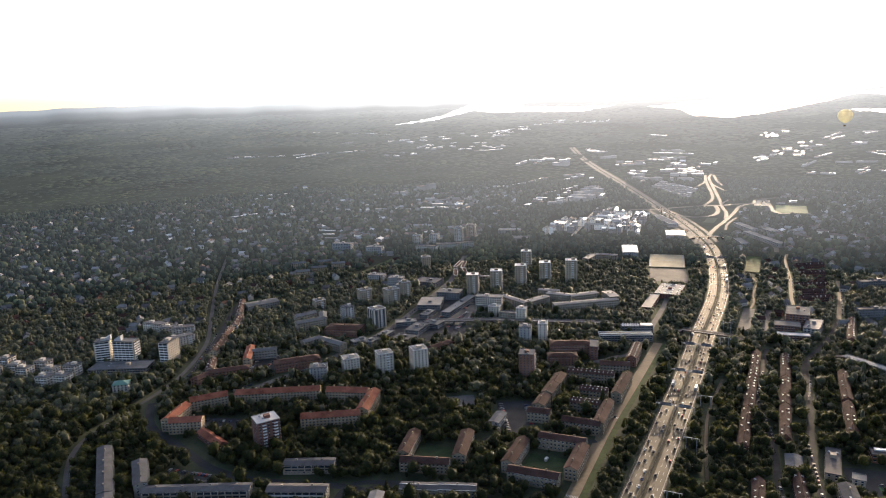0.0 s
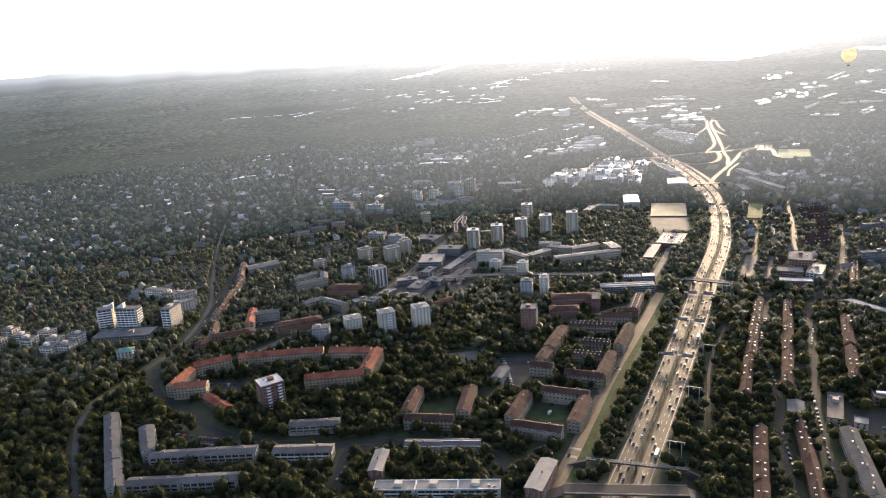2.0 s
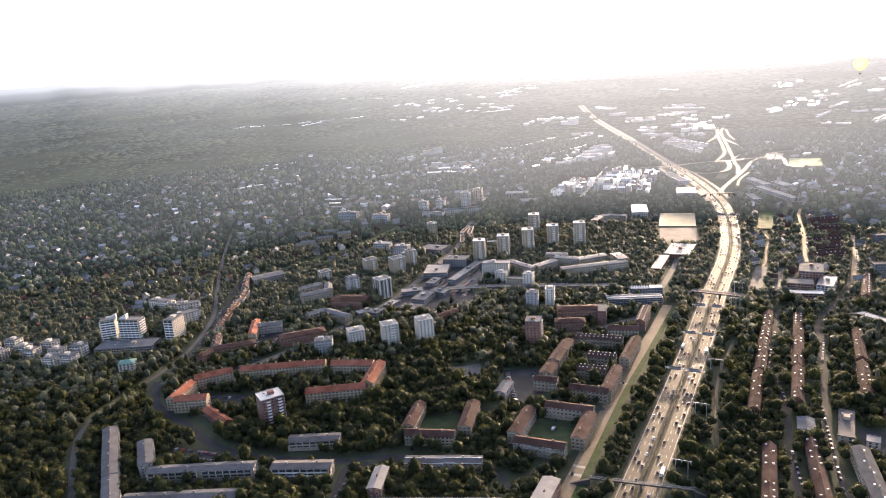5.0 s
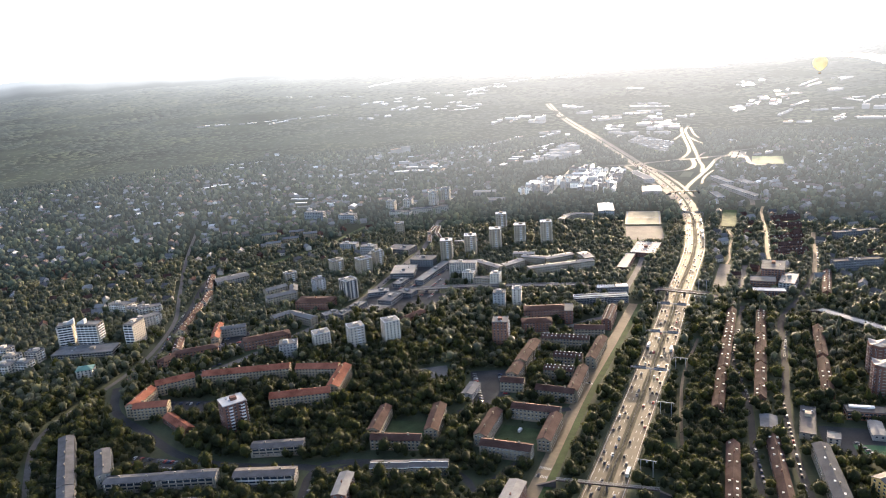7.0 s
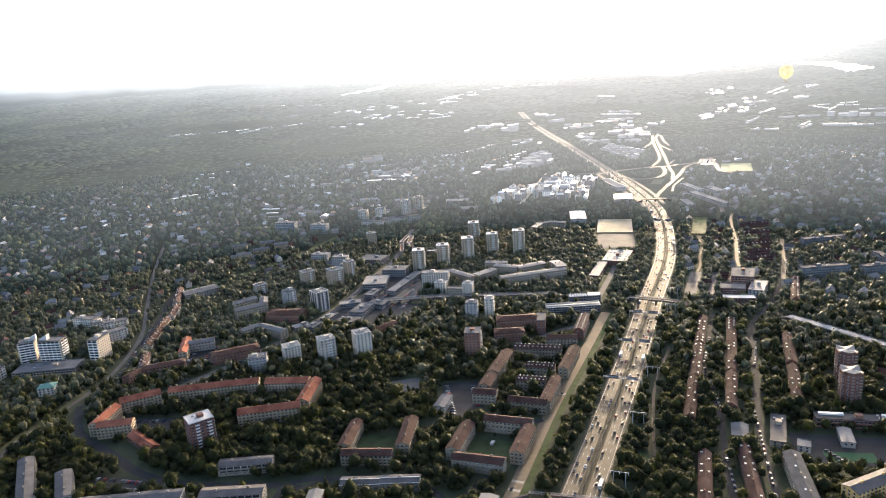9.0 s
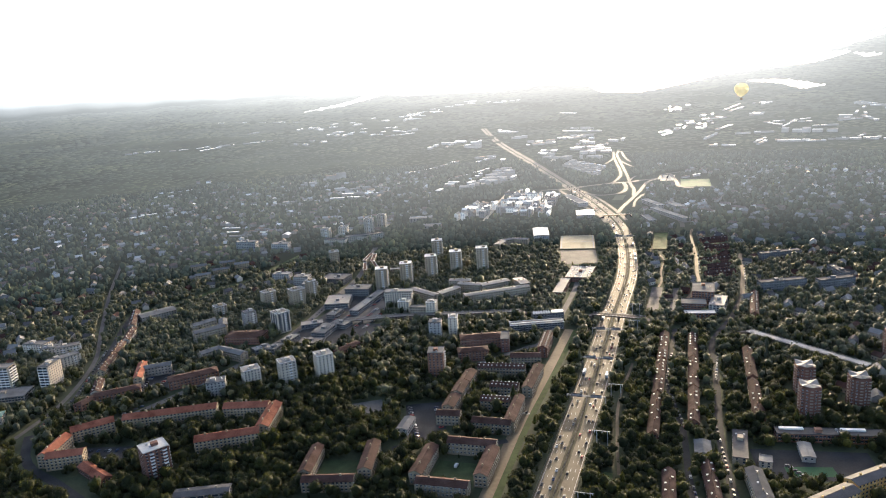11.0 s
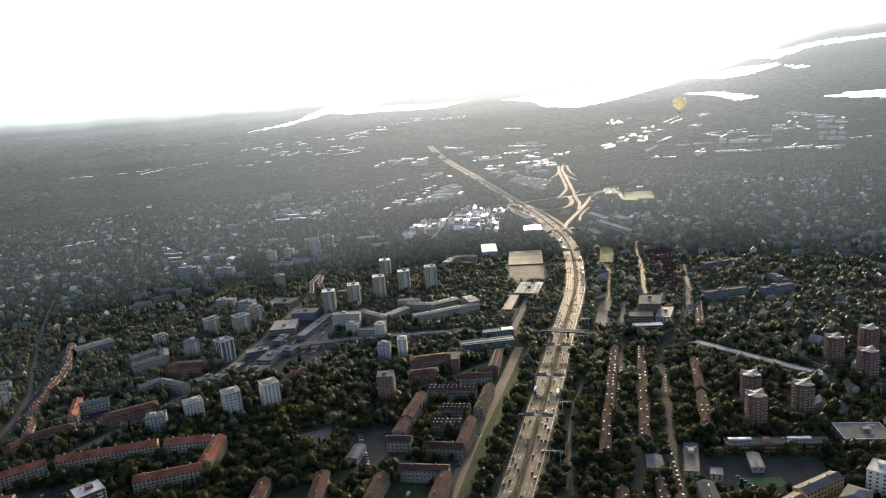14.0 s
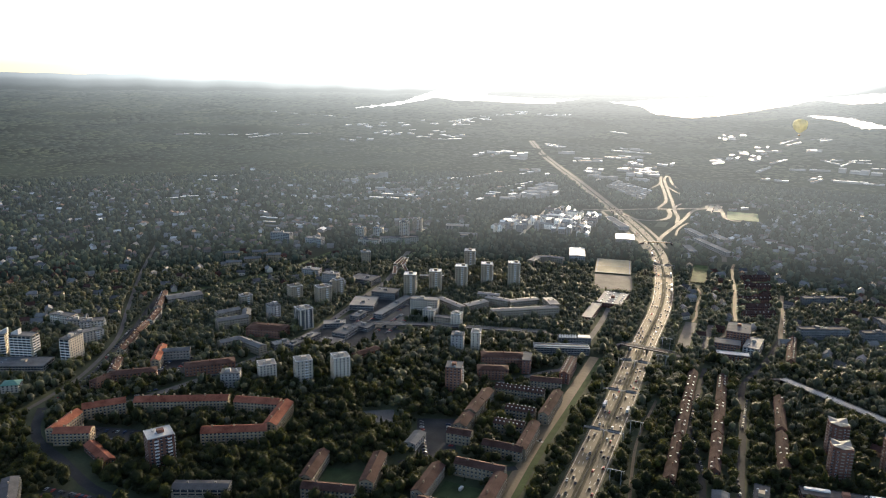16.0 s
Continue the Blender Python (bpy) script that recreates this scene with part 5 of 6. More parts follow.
# ---------------------------------------------------------------- cars
def car_meshes():
    b = Buf()
    prof = [(-2.15, 0.35), (-2.2, 0.75), (-2.0, 0.92), (1.0, 0.95), (2.0, 0.82), (2.2, 0.6), (2.15, 0.35)]
    c = [(x, s * (0.88 if 0.4 < z else 0.84), z) for s in (-1, 1) for x, z in prof]
    n = len(prof)
    b.add(c, [tuple(range(n)), tuple(range(2 * n - 1, n - 1, -1))] + [(i + n, (i + 1) % n + n, (i + 1) % n, i) for i in range(n)])
    g = Buf()
    top = [(-1.95, 0.9), (-1.35, 1.42), (0.25, 1.45), (1.05, 0.93)]
    c = [(x, s * (0.82 if z < 1 else 0.66), z) for s in (-1, 1) for x, z in top]
    g.add(c, [(0, 1, 2, 3), (7, 6, 5, 4), (4, 5, 1, 0), (6, 7, 3, 2), (7, 4, 0, 3)], 0)
    g.add([(-1.35, -0.66, 1.43), (0.25, -0.66, 1.46), (0.25, 0.66, 1.46), (-1.35, 0.66, 1.43)], ((0, 1, 2, 3),), 1)
    w = Buf()
    ring = [(0.32 * math.cos(k * math.pi / 5), 0.32 * math.sin(k * math.pi / 5)) for k in range(10)]
    w.add([(x, s * 0.11, z) for s in (-1, 1) for x, z in ring], [tuple(range(10)), tuple(range(19, 9, -1))] + [(i + 10, (i + 1) % 10 + 10, (i + 1) % 10, i) for i in range(10)])
    t = Buf()
    t.box(-6.0, 3.4, -1.25, 1.25, 1.0, 3.7)
    k = Buf()
    k.box(3.6, 5.8, -1.2, 1.2, 0.5, 2.9)
    k.box(-6.0, 3.6, -0.5, 0.5, 0.55, 0.95)
    return b, g, w, t, k


BODY, CABIN, WHEEL, BOXBODY, TRUCKCAB = car_meshes()
PAINTS = ("car_white", "car_grey", "car_dark", "car_red", "car_blue")
BODIES = {k: BODY.mesh("body", k) for k in PAINTS}
CABINS = {k: CABIN.mesh("cabin", "car_glass", k) for k in PAINTS}
WHEEL_M = WHEEL.mesh("wheel", "tyre")
BOX_M, CAB_M = BOXBODY.mesh("box_body", "car_white"), TRUCKCAB.mesh("cab", "car_grey")
TINTS = {"car_white": "white", "car_grey": "grey", "car_dark": "black", "car_red": "red", "car_blue": "blue"}


FAR_CARS = Buf()


def car(x, y, yaw, paint, wheels, group, where, z=0.11):
    px, py, pz, s = spot(x, y)
    if y > (850 if group == "motorway traffic" else 640):
        at = pose(px, py, pz + z, 0, 0, yaw) @ Matrix.Diagonal((s, s, s, 1))
        k = 1 + PAINTS.index(paint)
        FAR_CARS.add([at @ Vector(c) for c in BODY.v], BODY.f, k)
        FAR_CARS.add([at @ Vector(c) for c in CABIN.v], CABIN.f[:-1], 0)
        FAR_CARS.add([at @ Vector(c) for c in CABIN.v[-4:]], ((0, 1, 2, 3),), k)
        return
    ob = thing("car", px, py, yaw, f"{TINTS[paint]} car {where}", "car", group, z + pz, s)
    part("body", BODIES[paint], ob)
    part("cabin", CABINS[paint], ob, "dark glazed cabin")
    if wheels:
        for wx in (-1.35, 1.35):
            for wy in (-0.8, 0.8):
                part("wheel", WHEEL_M, ob, at=pose(wx, wy, 0.32))


def truck(x, y, yaw):
    px, py, pz, s = spot(x, y)
    ob = thing("truck", px, py, yaw, "white box truck driving on the motorway", "truck", "motorway traffic", 0.11 + pz, s)
    part("box_body", BOX_M, ob)
    part("cab", CAB_M, ob)
    for wx in (-4.8, -3.8, 4.4):
        for wy in (-0.98, 0.98):
            part("wheel", WHEEL_M, ob, at=pose(wx, wy, 0.5) @ Matrix.Diagonal((1.55, 1.6, 1.55, 1)))


rc = random.Random(11)
made = 0
for lane, way in ((-11.1, 1), (-7.6, 1), (-4.2, 1), (4.2, -1), (7.6, -1), (11.1, -1)):
    s = rc.uniform(0, 30)
    length, k = 0.0, 0
    for a, b in zip(MOTORWAY, MOTORWAY[1:]):
        seg = (b - a).length
        while s < length + seg:
            t = (s - length) / seg
            c = a.lerp(b, t)
            d = (b - a).normalized()
            q = c + Vector((d.y, -d.x, 0)) * lane
            yaw = math.degrees(math.atan2(d.y, d.x)) + (180 if way > 0 else 0)
            if 400 < q.y < 1750:
                if abs(lane) > 11 and rc.random() < 0.1:
                    truck(q.x, q.y, yaw)
                    s += 14
                else:
                    car(q.x, q.y, yaw, rc.choice(("car_dark",) * 11 + ("car_grey",) * 4 + ("car_white", "car_white", "car_red", "car_blue")), q.y < 620, "motorway traffic", "driving on the motorway")
                made += 1
            s += 9 + rc.expovariate(1 / 26.0)
        length += seg


for k, side, paint in ((6, 1.9, "car_white"), (14, -1.9, "car_dark"), (22, 1.9, "car_grey"), (29, -1.9, "car_dark"), (41, 1.9, "car_dark")):
    a, b = OLD_ROAD[k], OLD_ROAD[k + 1]
    d = (b - a).normalized()
    q = a + Vector((d.y, -d.x, 0)) * side
    car(q.x, q.y, math.degrees(math.atan2(d.y, d.x)) + (0 if side > 0 else 180), paint, True, "pale road traffic", "driving on the pale road", 0.09)


def parked_row(x0, y0, x1, y1, n, turn=0, miss=0.2):
    yaw = math.degrees(math.atan2(y1 - y0, x1 - x0)) + turn
    for k in range(n):
        if rc.random() > miss:
            t = k / max(n - 1, 1)
            car(x0 + (x1 - x0) * t, y0 + (y1 - y0) * t, yaw + rc.uniform(-2, 2), rc.choice(("car_white", "car_grey", "car_grey", "car_dark", "car_dark", "car_dark", "car_red", "car_blue")), False, "parked cars", "parked at the kerb", 0.07)


parked_row(-232, 552, -196, 540, 13, 90)
parked_row(-230, 541, -194, 529, 13, 90)
parked_row(-250, 648, -200, 639, 16, 90)
parked_row(-250, 634, -200, 625, 16, 90)
parked_row(50, 655, 52, 600, 12, 90)
parked_row(74, 650, 74, 606, 9, 90)
parked_row(249, 424, 296, 552, 22)
parked_row(232, 450, 244, 490, 7)
parked_row(272, 560, 292, 640, 13)
parked_row(298, 655, 326, 708, 10)
parked_row(292, 505, 276, 455, 9)
parked_row(0, 890, 30, 955, 22, 90)
parked_row(12, 885, 42, 950, 22, 90)
parked_row(-250, 690, -200, 735, 12)
parked_row(-296, 700, -287, 760, 11, 0, 0.15)
parked_row(-287, 700, -276, 760, 11, 0, 0.15)
parked_row(-286, 770, -296, 900, 20, 0, 0.25)
parked_row(-279, 770, -287, 880, 18, 0, 0.25)
parked_row(-222, 775, -216, 812, 10, 90)
parked_row(-204, 772, -198, 810, 10, 90)
parked_row(-35, 905, -12, 955, 16, 90)
parked_row(-24, 900, -2, 948, 16, 90)
parked_row(14, 975, 34, 1020, 14, 90)
parked_row(26, 970, 46, 1012, 13, 90)
parked_row(30, 885, 44, 860, 8, 90)
parked_row(-72, 882, -20, 1040, 20, 0, 0.35)
parked_row(-165, 755, -120, 815, 12)
parked_row(318, 488, 322, 470, 6, 90)
parked_row(40, 590, 70, 598, 8, 60)
parked_row(-88, 470, -76, 515, 7)
parked_row(462, 963, 545, 1155, 26)
parked_row(481, 964, 524, 1060, 14)
parked_row(504, 884, 566, 1002, 18)
parked_row(748, 1692, 792, 1778, 14, 90)
parked_row(372, 700, 340, 640, 10)
tagged(new("distant_cars", FAR_CARS.mesh("distant_cars", "car_glass", *PAINTS)), "small far cars on roads and car parks", "cars", kind="stuff")
van = thing("van", 78, 545, 60, "white van parked on the courtyard lawn", "van", z=0.05)
b = Buf()
b.box(-2.8, 1.6, -1.0, 1.0, 0.4, 2.5)
b.box(1.6, 2.7, -1.0, 1.0, 0.4, 1.5)
part("body", b.mesh("body", "car_white"), van)
for wx in (-1.7, 1.7):
    for wy in (-0.9, 0.9):
        part("wheel", WHEEL_M, van, at=pose(wx, wy, 0.33))


# ---------------------------------------------------------------- villas among the trees
def villa_parts(walls, cover, l, w, h):
    a, c, rise = l / 2, w / 2, w * 0.38
    b = Buf()
    b.add([(-a, -c, -0.5), (a, -c, -0.5), (a, c, -0.5), (-a, c, -0.5), (-a, -c, h), (a, -c, h), (a, c, h), (-a, c, h), (-a, 0, h + rise), (a, 0, h + rise)],
          ((0, 1, 5, 4), (1, 2, 6, 9, 5), (2, 3, 7, 6), (3, 0, 4, 8, 7)))
    for k in range(3):
        for s in (-1, 1):
            b.box((k - 1) * l * 0.3 - 0.6, (k - 1) * l * 0.3 + 0.6, s * c - 0.05, s * c + 0.05, 1.2, 2.5, 1)
    r = Buf()
    r.gable(l, w, h, rise)
    q = Buf()
    q.box(-0.4, 0.4, -0.4, 0.4, -1, 0.9)
    return b.mesh("wall", walls, "glass"), r.mesh("roof", cover), q.mesh("chimney", "brick"), h + rise


VILLAS = []
for walls, cover, l, w, h, label in (("white", "darkfelt", 12, 8.5, 5, "white villa with a dark roof among trees"), ("cream", "tile_brown", 11, 8, 5, "cream wooden villa with a brown roof among trees"),
                                     ("brick", "tile_brown", 11, 8, 4.5, "red villa with a dark tiled roof among trees"), ("grey", "felt", 13, 9, 4.5, "grey villa with a felt roof among trees"),
                                     ("white", "sheet", 13, 9, 5.5, "white villa with a pale sheet roof among trees")):
    VILLAS.append((villa_parts(walls, cover, l, w, h), label))

rv = random.Random(21)
far_walls, far_roofs = Buf(), Buf()
count = 0
sites = []
for az0, az1, r0, r1, gap in ((-40, -16, 900, 2200, 34), (-16, -4, 1080, 2200, 34), (-4, 6, 1500, 2200, 36), (22, 46, 900, 2100, 34), (36, 46, 650, 900, 38)):
    r = r0
    while r < r1:
        n = int(radians(az1 - az0) * r / gap)
        for k in range(n):
            az = az0 + (k + rv.uniform(0.1, 0.9)) * (az1 - az0) / n
            sites.append((r + rv.uniform(-13, 13), az))
        r += gap * 0.85
for r, az in sorted(sites):
    x, y, z, s = land(az, r)
    if is_taken(x, y) or rv.random() < (0.55 if az < 6 and r < 1300 else 0.25) or (x > -310 and y < 1010 and x < 0):
        continue
    take_rect(x, y, 11, 9, 0, 0.5)
    take_rect(x + rv.uniform(-3, 3), y - 9, 10, 7, 0, 0.5)
    (wall, roof, chim, top), label = rv.choice(VILLAS)
    yaw = rv.choice((0, 90)) + rv.gauss(20, 25)
    if count < 230:
        ob = thing("villa", x, y, yaw, label, "villa", "villas among the trees", z)
        part("wall", wall, ob)
        part("roof", roof, ob)
        count += 1
    else:
        mtx = pose(x, y, z, 0, 0, yaw) @ Matrix.Diagonal((s, s, s, 1))
        if rv.random() < 0.15:
            continue
        w, l = rv.uniform(7.5, 9.5), rv.uniform(10, 14)
        far_walls.box(-l / 2, l / 2, -w / 2, w / 2, -0.5, 5.5, 0, mtx)
        g = Buf()
        g.gable(l, w, 5.0, 3)
        far_roofs.add([mtx @ Vector(c) for c in g.v], g.f, rv.choice((0, 1, 2, 2, 2)))
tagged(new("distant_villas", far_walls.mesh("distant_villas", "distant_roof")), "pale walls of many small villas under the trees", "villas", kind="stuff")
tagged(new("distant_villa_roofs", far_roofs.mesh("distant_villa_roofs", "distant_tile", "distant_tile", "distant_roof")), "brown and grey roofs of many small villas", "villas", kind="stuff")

# pale roofs far out in the haze
fr = Buf()


rbar = random.Random(8)


def far_bar(x0, y0, x1, y1, width=12.0, h=3.5, key=1):
    """A long roof between two plan points."""
    x, y, l = (x0 + x1) / 2, (y0 + y1) / 2, math.hypot(x1 - x0, y1 - y0)
    yaw = math.degrees(math.atan2(y1 - y0, x1 - x0))
    take_rect(x, y, l, width, yaw, 10)
    width *= 0.75
    take_rect(x - 8, y - 22, l, width, yaw, 3)
    # built up of blocks of uneven length, height and brightness, with gaps
    at = 0.0
    while at < l - 6:
        n = min(rbar.uniform(9, 34), l - at)
        (ax, ay, az, s), (bx, by, bz, _) = [spot(x0 + (x1 - x0) * q / l, y0 + (y1 - y0) * q / l) for q in (at, at + n)]
        m = pose((ax + bx) / 2, (ay + by) / 2, (az + bz) / 2, 0, 0, math.degrees(math.atan2(by - ay, bx - ax)))
        k, w, top = math.hypot(bx - ax, by - ay) / 2, width * rbar.uniform(0.6, 1.1), h * rbar.uniform(0.7, 1.5)
        # dark wall and pale cap put shade and roof glint into the colours
        fr.box(-k, k, -w / 2 * s, w / 2 * s, -4 * s, top * s, 0, m)
        fr.box(-k, k, -(w / 2 + 0.3) * s, (w / 2 + 0.3) * s, top * s, (top + 1) * s, key if key != 1 else rbar.choice((1, 1, 1, 3, 3, 2)), m)
        at += n + rbar.choice((0.0, 0.0, 5.0, 12.0))


# works and stores on the hill under the balloon
for row in ((1134, 2249, 1196, 2200, 14), (1368, 2660, 1504, 2796, 14), (1198, 2410, 1312, 2549, 12, 4, 3), (1800, 3441, 2063, 3775, 14), (1799, 3374, 1962, 3551, 14), (1757, 3121, 1838, 3147, 14), (2106, 3627, 2214, 3717, 14), (1585, 2580, 1713, 2728, 10),
            (1713, 2728, 1767, 2684, 10), (1671, 2537, 1758, 2515, 10), (1851, 2649, 1963, 2666, 10), (2026, 2752, 1938, 2555, 22), (1622, 2742, 1619, 2643, 14), (1505, 2456, 1641, 2348, 60, 9, 3), (2154, 2783, 2201, 2677, 24, 9, 3), (2002, 2586, 2048, 2490, 24, 9, 3),
            (1871, 2406, 1917, 2331, 24, 9, 3), (1755, 2256, 1800, 2187, 24, 9, 3), (1827, 2198, 1891, 2177, 12), (1354, 2495, 1480, 2463, 14, 4, 3), (2354, 3256, 2334, 2956, 30, 8, 3), (1259, 2182, 1327, 2248, 10), (1344, 2214, 1447, 2145, 8), (1484, 2166, 1592, 2080, 8),
            (1580, 2034, 1629, 1998, 8), (1581, 2160, 1644, 2217, 14)):
    far_bar(*row)
# car park, stores and rows of houses on the far side of the town
for row in ((-273, 1593, -213, 1582, 5, 2), (-259, 1550, -192, 1535, 5, 2), (-247, 1508, -182, 1496, 5, 2), (-284, 1659, -256, 1613, 12), (-73, 2179, -13, 2199, 18, 13), (-45, 1983, 71, 1966, 12, 5, 3), (-54, 1852, 30, 1829, 14),
            (-25, 1912, 104, 1866, 12), (-196, 1828, -142, 1856, 10, 4, 3), (-133, 2115, -102, 2122, 20, 9, 3), (-527, 2191, -456, 2219, 9), (-505, 2110, -440, 2120, 9), (-541, 1812, -471, 1847, 9)):
    far_bar(*row)
# works along the far motorway
for row in ((642, 2670, 752, 2681, 34), (624, 2413, 656, 2330, 34), (895, 3072, 1022, 2952, 18), (810, 2781, 907, 2799, 34), (661, 3275, 698, 3190, 24), (606, 2294, 676, 2200, 34, 6, 3), (731, 2315, 787, 2291, 24, 6, 3), (696, 2205, 758, 2174, 24, 6, 3),
            (431, 2767, 476, 2719, 44, 8), (394, 2307, 468, 2391, 18), (287, 2023, 401, 2132, 10), (341, 1941, 382, 1929, 14), (271, 1844, 308, 1834, 34, 7, 3), (1144, 2631, 1204, 2680, 20), (956, 3162, 1032, 3078, 14, 5, 3), (1189, 4076, 1214, 3943, 16),
            (643, 2937, 715, 2945, 26, 6, 3)):
    far_bar(*row)
for row in ((1358, 2250, 1461, 2135), (1486, 2172, 1618, 2109), (1597, 2069, 1688, 2050), (1276, 2229, 1362, 2315, 14), (1321, 2595, 1528, 2839, 16), (1140, 2269, 1200, 2208, 16), (1624, 2777, 1717, 2788),
            (1622, 2633, 1705, 2728), (1731, 2771, 1823, 2784), (1692, 2568, 1749, 2492), (1880, 2698, 1979, 2699, 14), (2044, 2771, 1929, 2540, 16), (1790, 3450, 2075, 3780, 14), (1813, 3409, 1997, 3563, 14), (1787, 3176, 1865, 3191),
            (2121, 3743, 2246, 3761, 16), (1169, 2720, 1229, 2737, 24), (1163, 4079, 1227, 3968, 30), (665, 2762, 771, 2745, 34), (669, 3326, 719, 3197, 40), (139, 2157, 268, 2265, 12), (268, 2265, 357, 2386, 12),
            (407, 2407, 478, 2430, 30), (452, 2778, 500, 2770, 50, 14), (640, 2455, 690, 2430, 40), (800, 2812, 880, 2850, 24), (860, 2855, 950, 2830, 20), (802, 1722, 868, 1733, 8)):
    if not is_taken((row[0] + row[2]) / 2, (row[1] + row[3]) / 2):
        far_bar(*row)
for x, y, l, yaw in ((232, 3503, 150, 20), (-644, 3533, 148, 62), (-549, 4352, 106, 58), (-1025, 3630, 60, 5), (-930, 3620, 70, 10), (-800, 3600, 90, 5), (-700, 3640, 60, 12), (-594, 3670, 70, 8), (-480, 3700, 80, 6), (-406, 3730, 60, 15), (-940, 5670, 90, -45), (-780, 5500, 120, -45), (-620, 5340, 90, -45), (-480, 5190, 130, -45), (-360, 5060, 60, -45)):
    u, v = l / 2 * math.cos(radians(yaw)), l / 2 * math.sin(radians(yaw))
    far_bar(x - u, y - v, x + u, y + v, 16)
for row in ((318, 1862, 400, 1900, 40, 7, 3), (350, 1915, 436, 1962, 44, 7, 3), (372, 1985, 446, 2030, 40, 7, 3), (404, 2060, 452, 2110, 36, 6, 3), (330, 1900, 352, 1925, 14, 6), (300, 1880, 322, 1910, 16, 6), (340, 2000, 366, 2040, 12, 6), (418, 1900, 440, 1950, 12, 8)):
    far_bar(*row)
for k in range(6):
    far_bar(609 + k * 10, 2085 + k * 16, 635 + k * 13, 1850 + k * 27, 9, 4, 3)
rf = random.Random(5)
# clusters of houses: plan, spread along and across, turn, count, size from and to
for x, y, l, w, yaw, n, lo, hi in (
        (25, 1950, 200, 260, -30, 46, 11, 26), (385, 4700, 190, 900, -20, 22, 22, 50), (20, 4500, 260, 800, -40, 14, 25, 60), (650, 5300, 160, 900, -25, 14, 25, 60), (1030, 5800, 500, 500, -35, 16, 35, 70),
        (375, 2900, 70, 260, -30, 9, 18, 40), (185, 3650, 160, 300, -45, 10, 20, 45), (-90, 3600, 180, 500, -40, 10, 20, 40), (1545, 3080, 150, 560, -40, 20, 14, 40), (1720, 3800, 120, 400, -40, 9, 20, 50),
        (1105, 1560, 240, 330, -25, 40, 9, 13), (890, 1173, 60, 80, -25, 8, 9, 14), (1360, 2850, 150, 260, -40, 12, 16, 40), (295, 1930, 120, 260, -30, 20, 14, 34), (120, 3950, 260, 500, -40, 10, 20, 50),
        (810, 2400, 140, 160, -40, 14, 16, 40), (900, 2600, 160, 160, -40, 10, 16, 40), (560, 2250, 60, 200, 70, 8, 16, 36), (-60, 1500, 300, 220, -20, 26, 10, 20), (-330, 1700, 500, 400, 10, 30, 9, 16),
        (-620, 2000, 700, 600, 20, 30, 9, 16), (980, 1800, 300, 300, 0, 16, 9, 13), (700, 1330, 130, 160, 40, 14, 10, 30), (2180, 2850, 240, 800, -40, 12, 30, 80)):
    a = radians(yaw)
    for k in range(n):
        u, v = rf.uniform(-0.5, 0.5) * l, rf.uniform(-0.5, 0.5) * w
        tx, ty = x + u * math.cos(a) - v * math.sin(a), y + u * math.sin(a) + v * math.cos(a)
        if is_taken(tx, ty):
            continue
        fl = rf.uniform(lo, hi)
        fw, h, turn = min(fl * 0.7, rf.uniform(8, 14)), rf.choice((5, 5.5, 6, 7)), yaw + rf.choice((0, 90)) + rf.gauss(0, 8)
        take_rect(tx, ty, fl, fw, turn, 4)
        take_rect(tx - 4, ty - 11, fl * 0.8, fw, turn, 1)
        px, py, pz, s = spot(tx, ty)
        at = pose(px, py, pz, 0, 0, turn) @ Matrix.Diagonal((s, s, s, 1))
        if fl > 26:
            fr.box(-fl / 2, fl / 2, -fw / 2, fw / 2, -3, h, 0, at)
            fr.box(-fl / 2, fl / 2, -fw / 2, fw / 2, h, h + 0.8, 1, at)
        else:
            fr.box(-fl / 2, fl / 2, -fw / 2, fw / 2, -3, h - 2, rf.choice((0, 0, 3, 1)), at)
            g = Buf()
            g.gable(fl, fw, h - 2, 2.6)
            fr.add([at @ Vector(c) for c in g.v], g.f, rf.choice((3, 2, 2)))
tagged(new("distant_sheds", fr.mesh("distant_sheds", "distant_shaded_wall", "distant_white", "distant_tile", "distant_roof")), "pale far blocks with roofs whitened for glint in the haze", "buildings", kind="stuff")


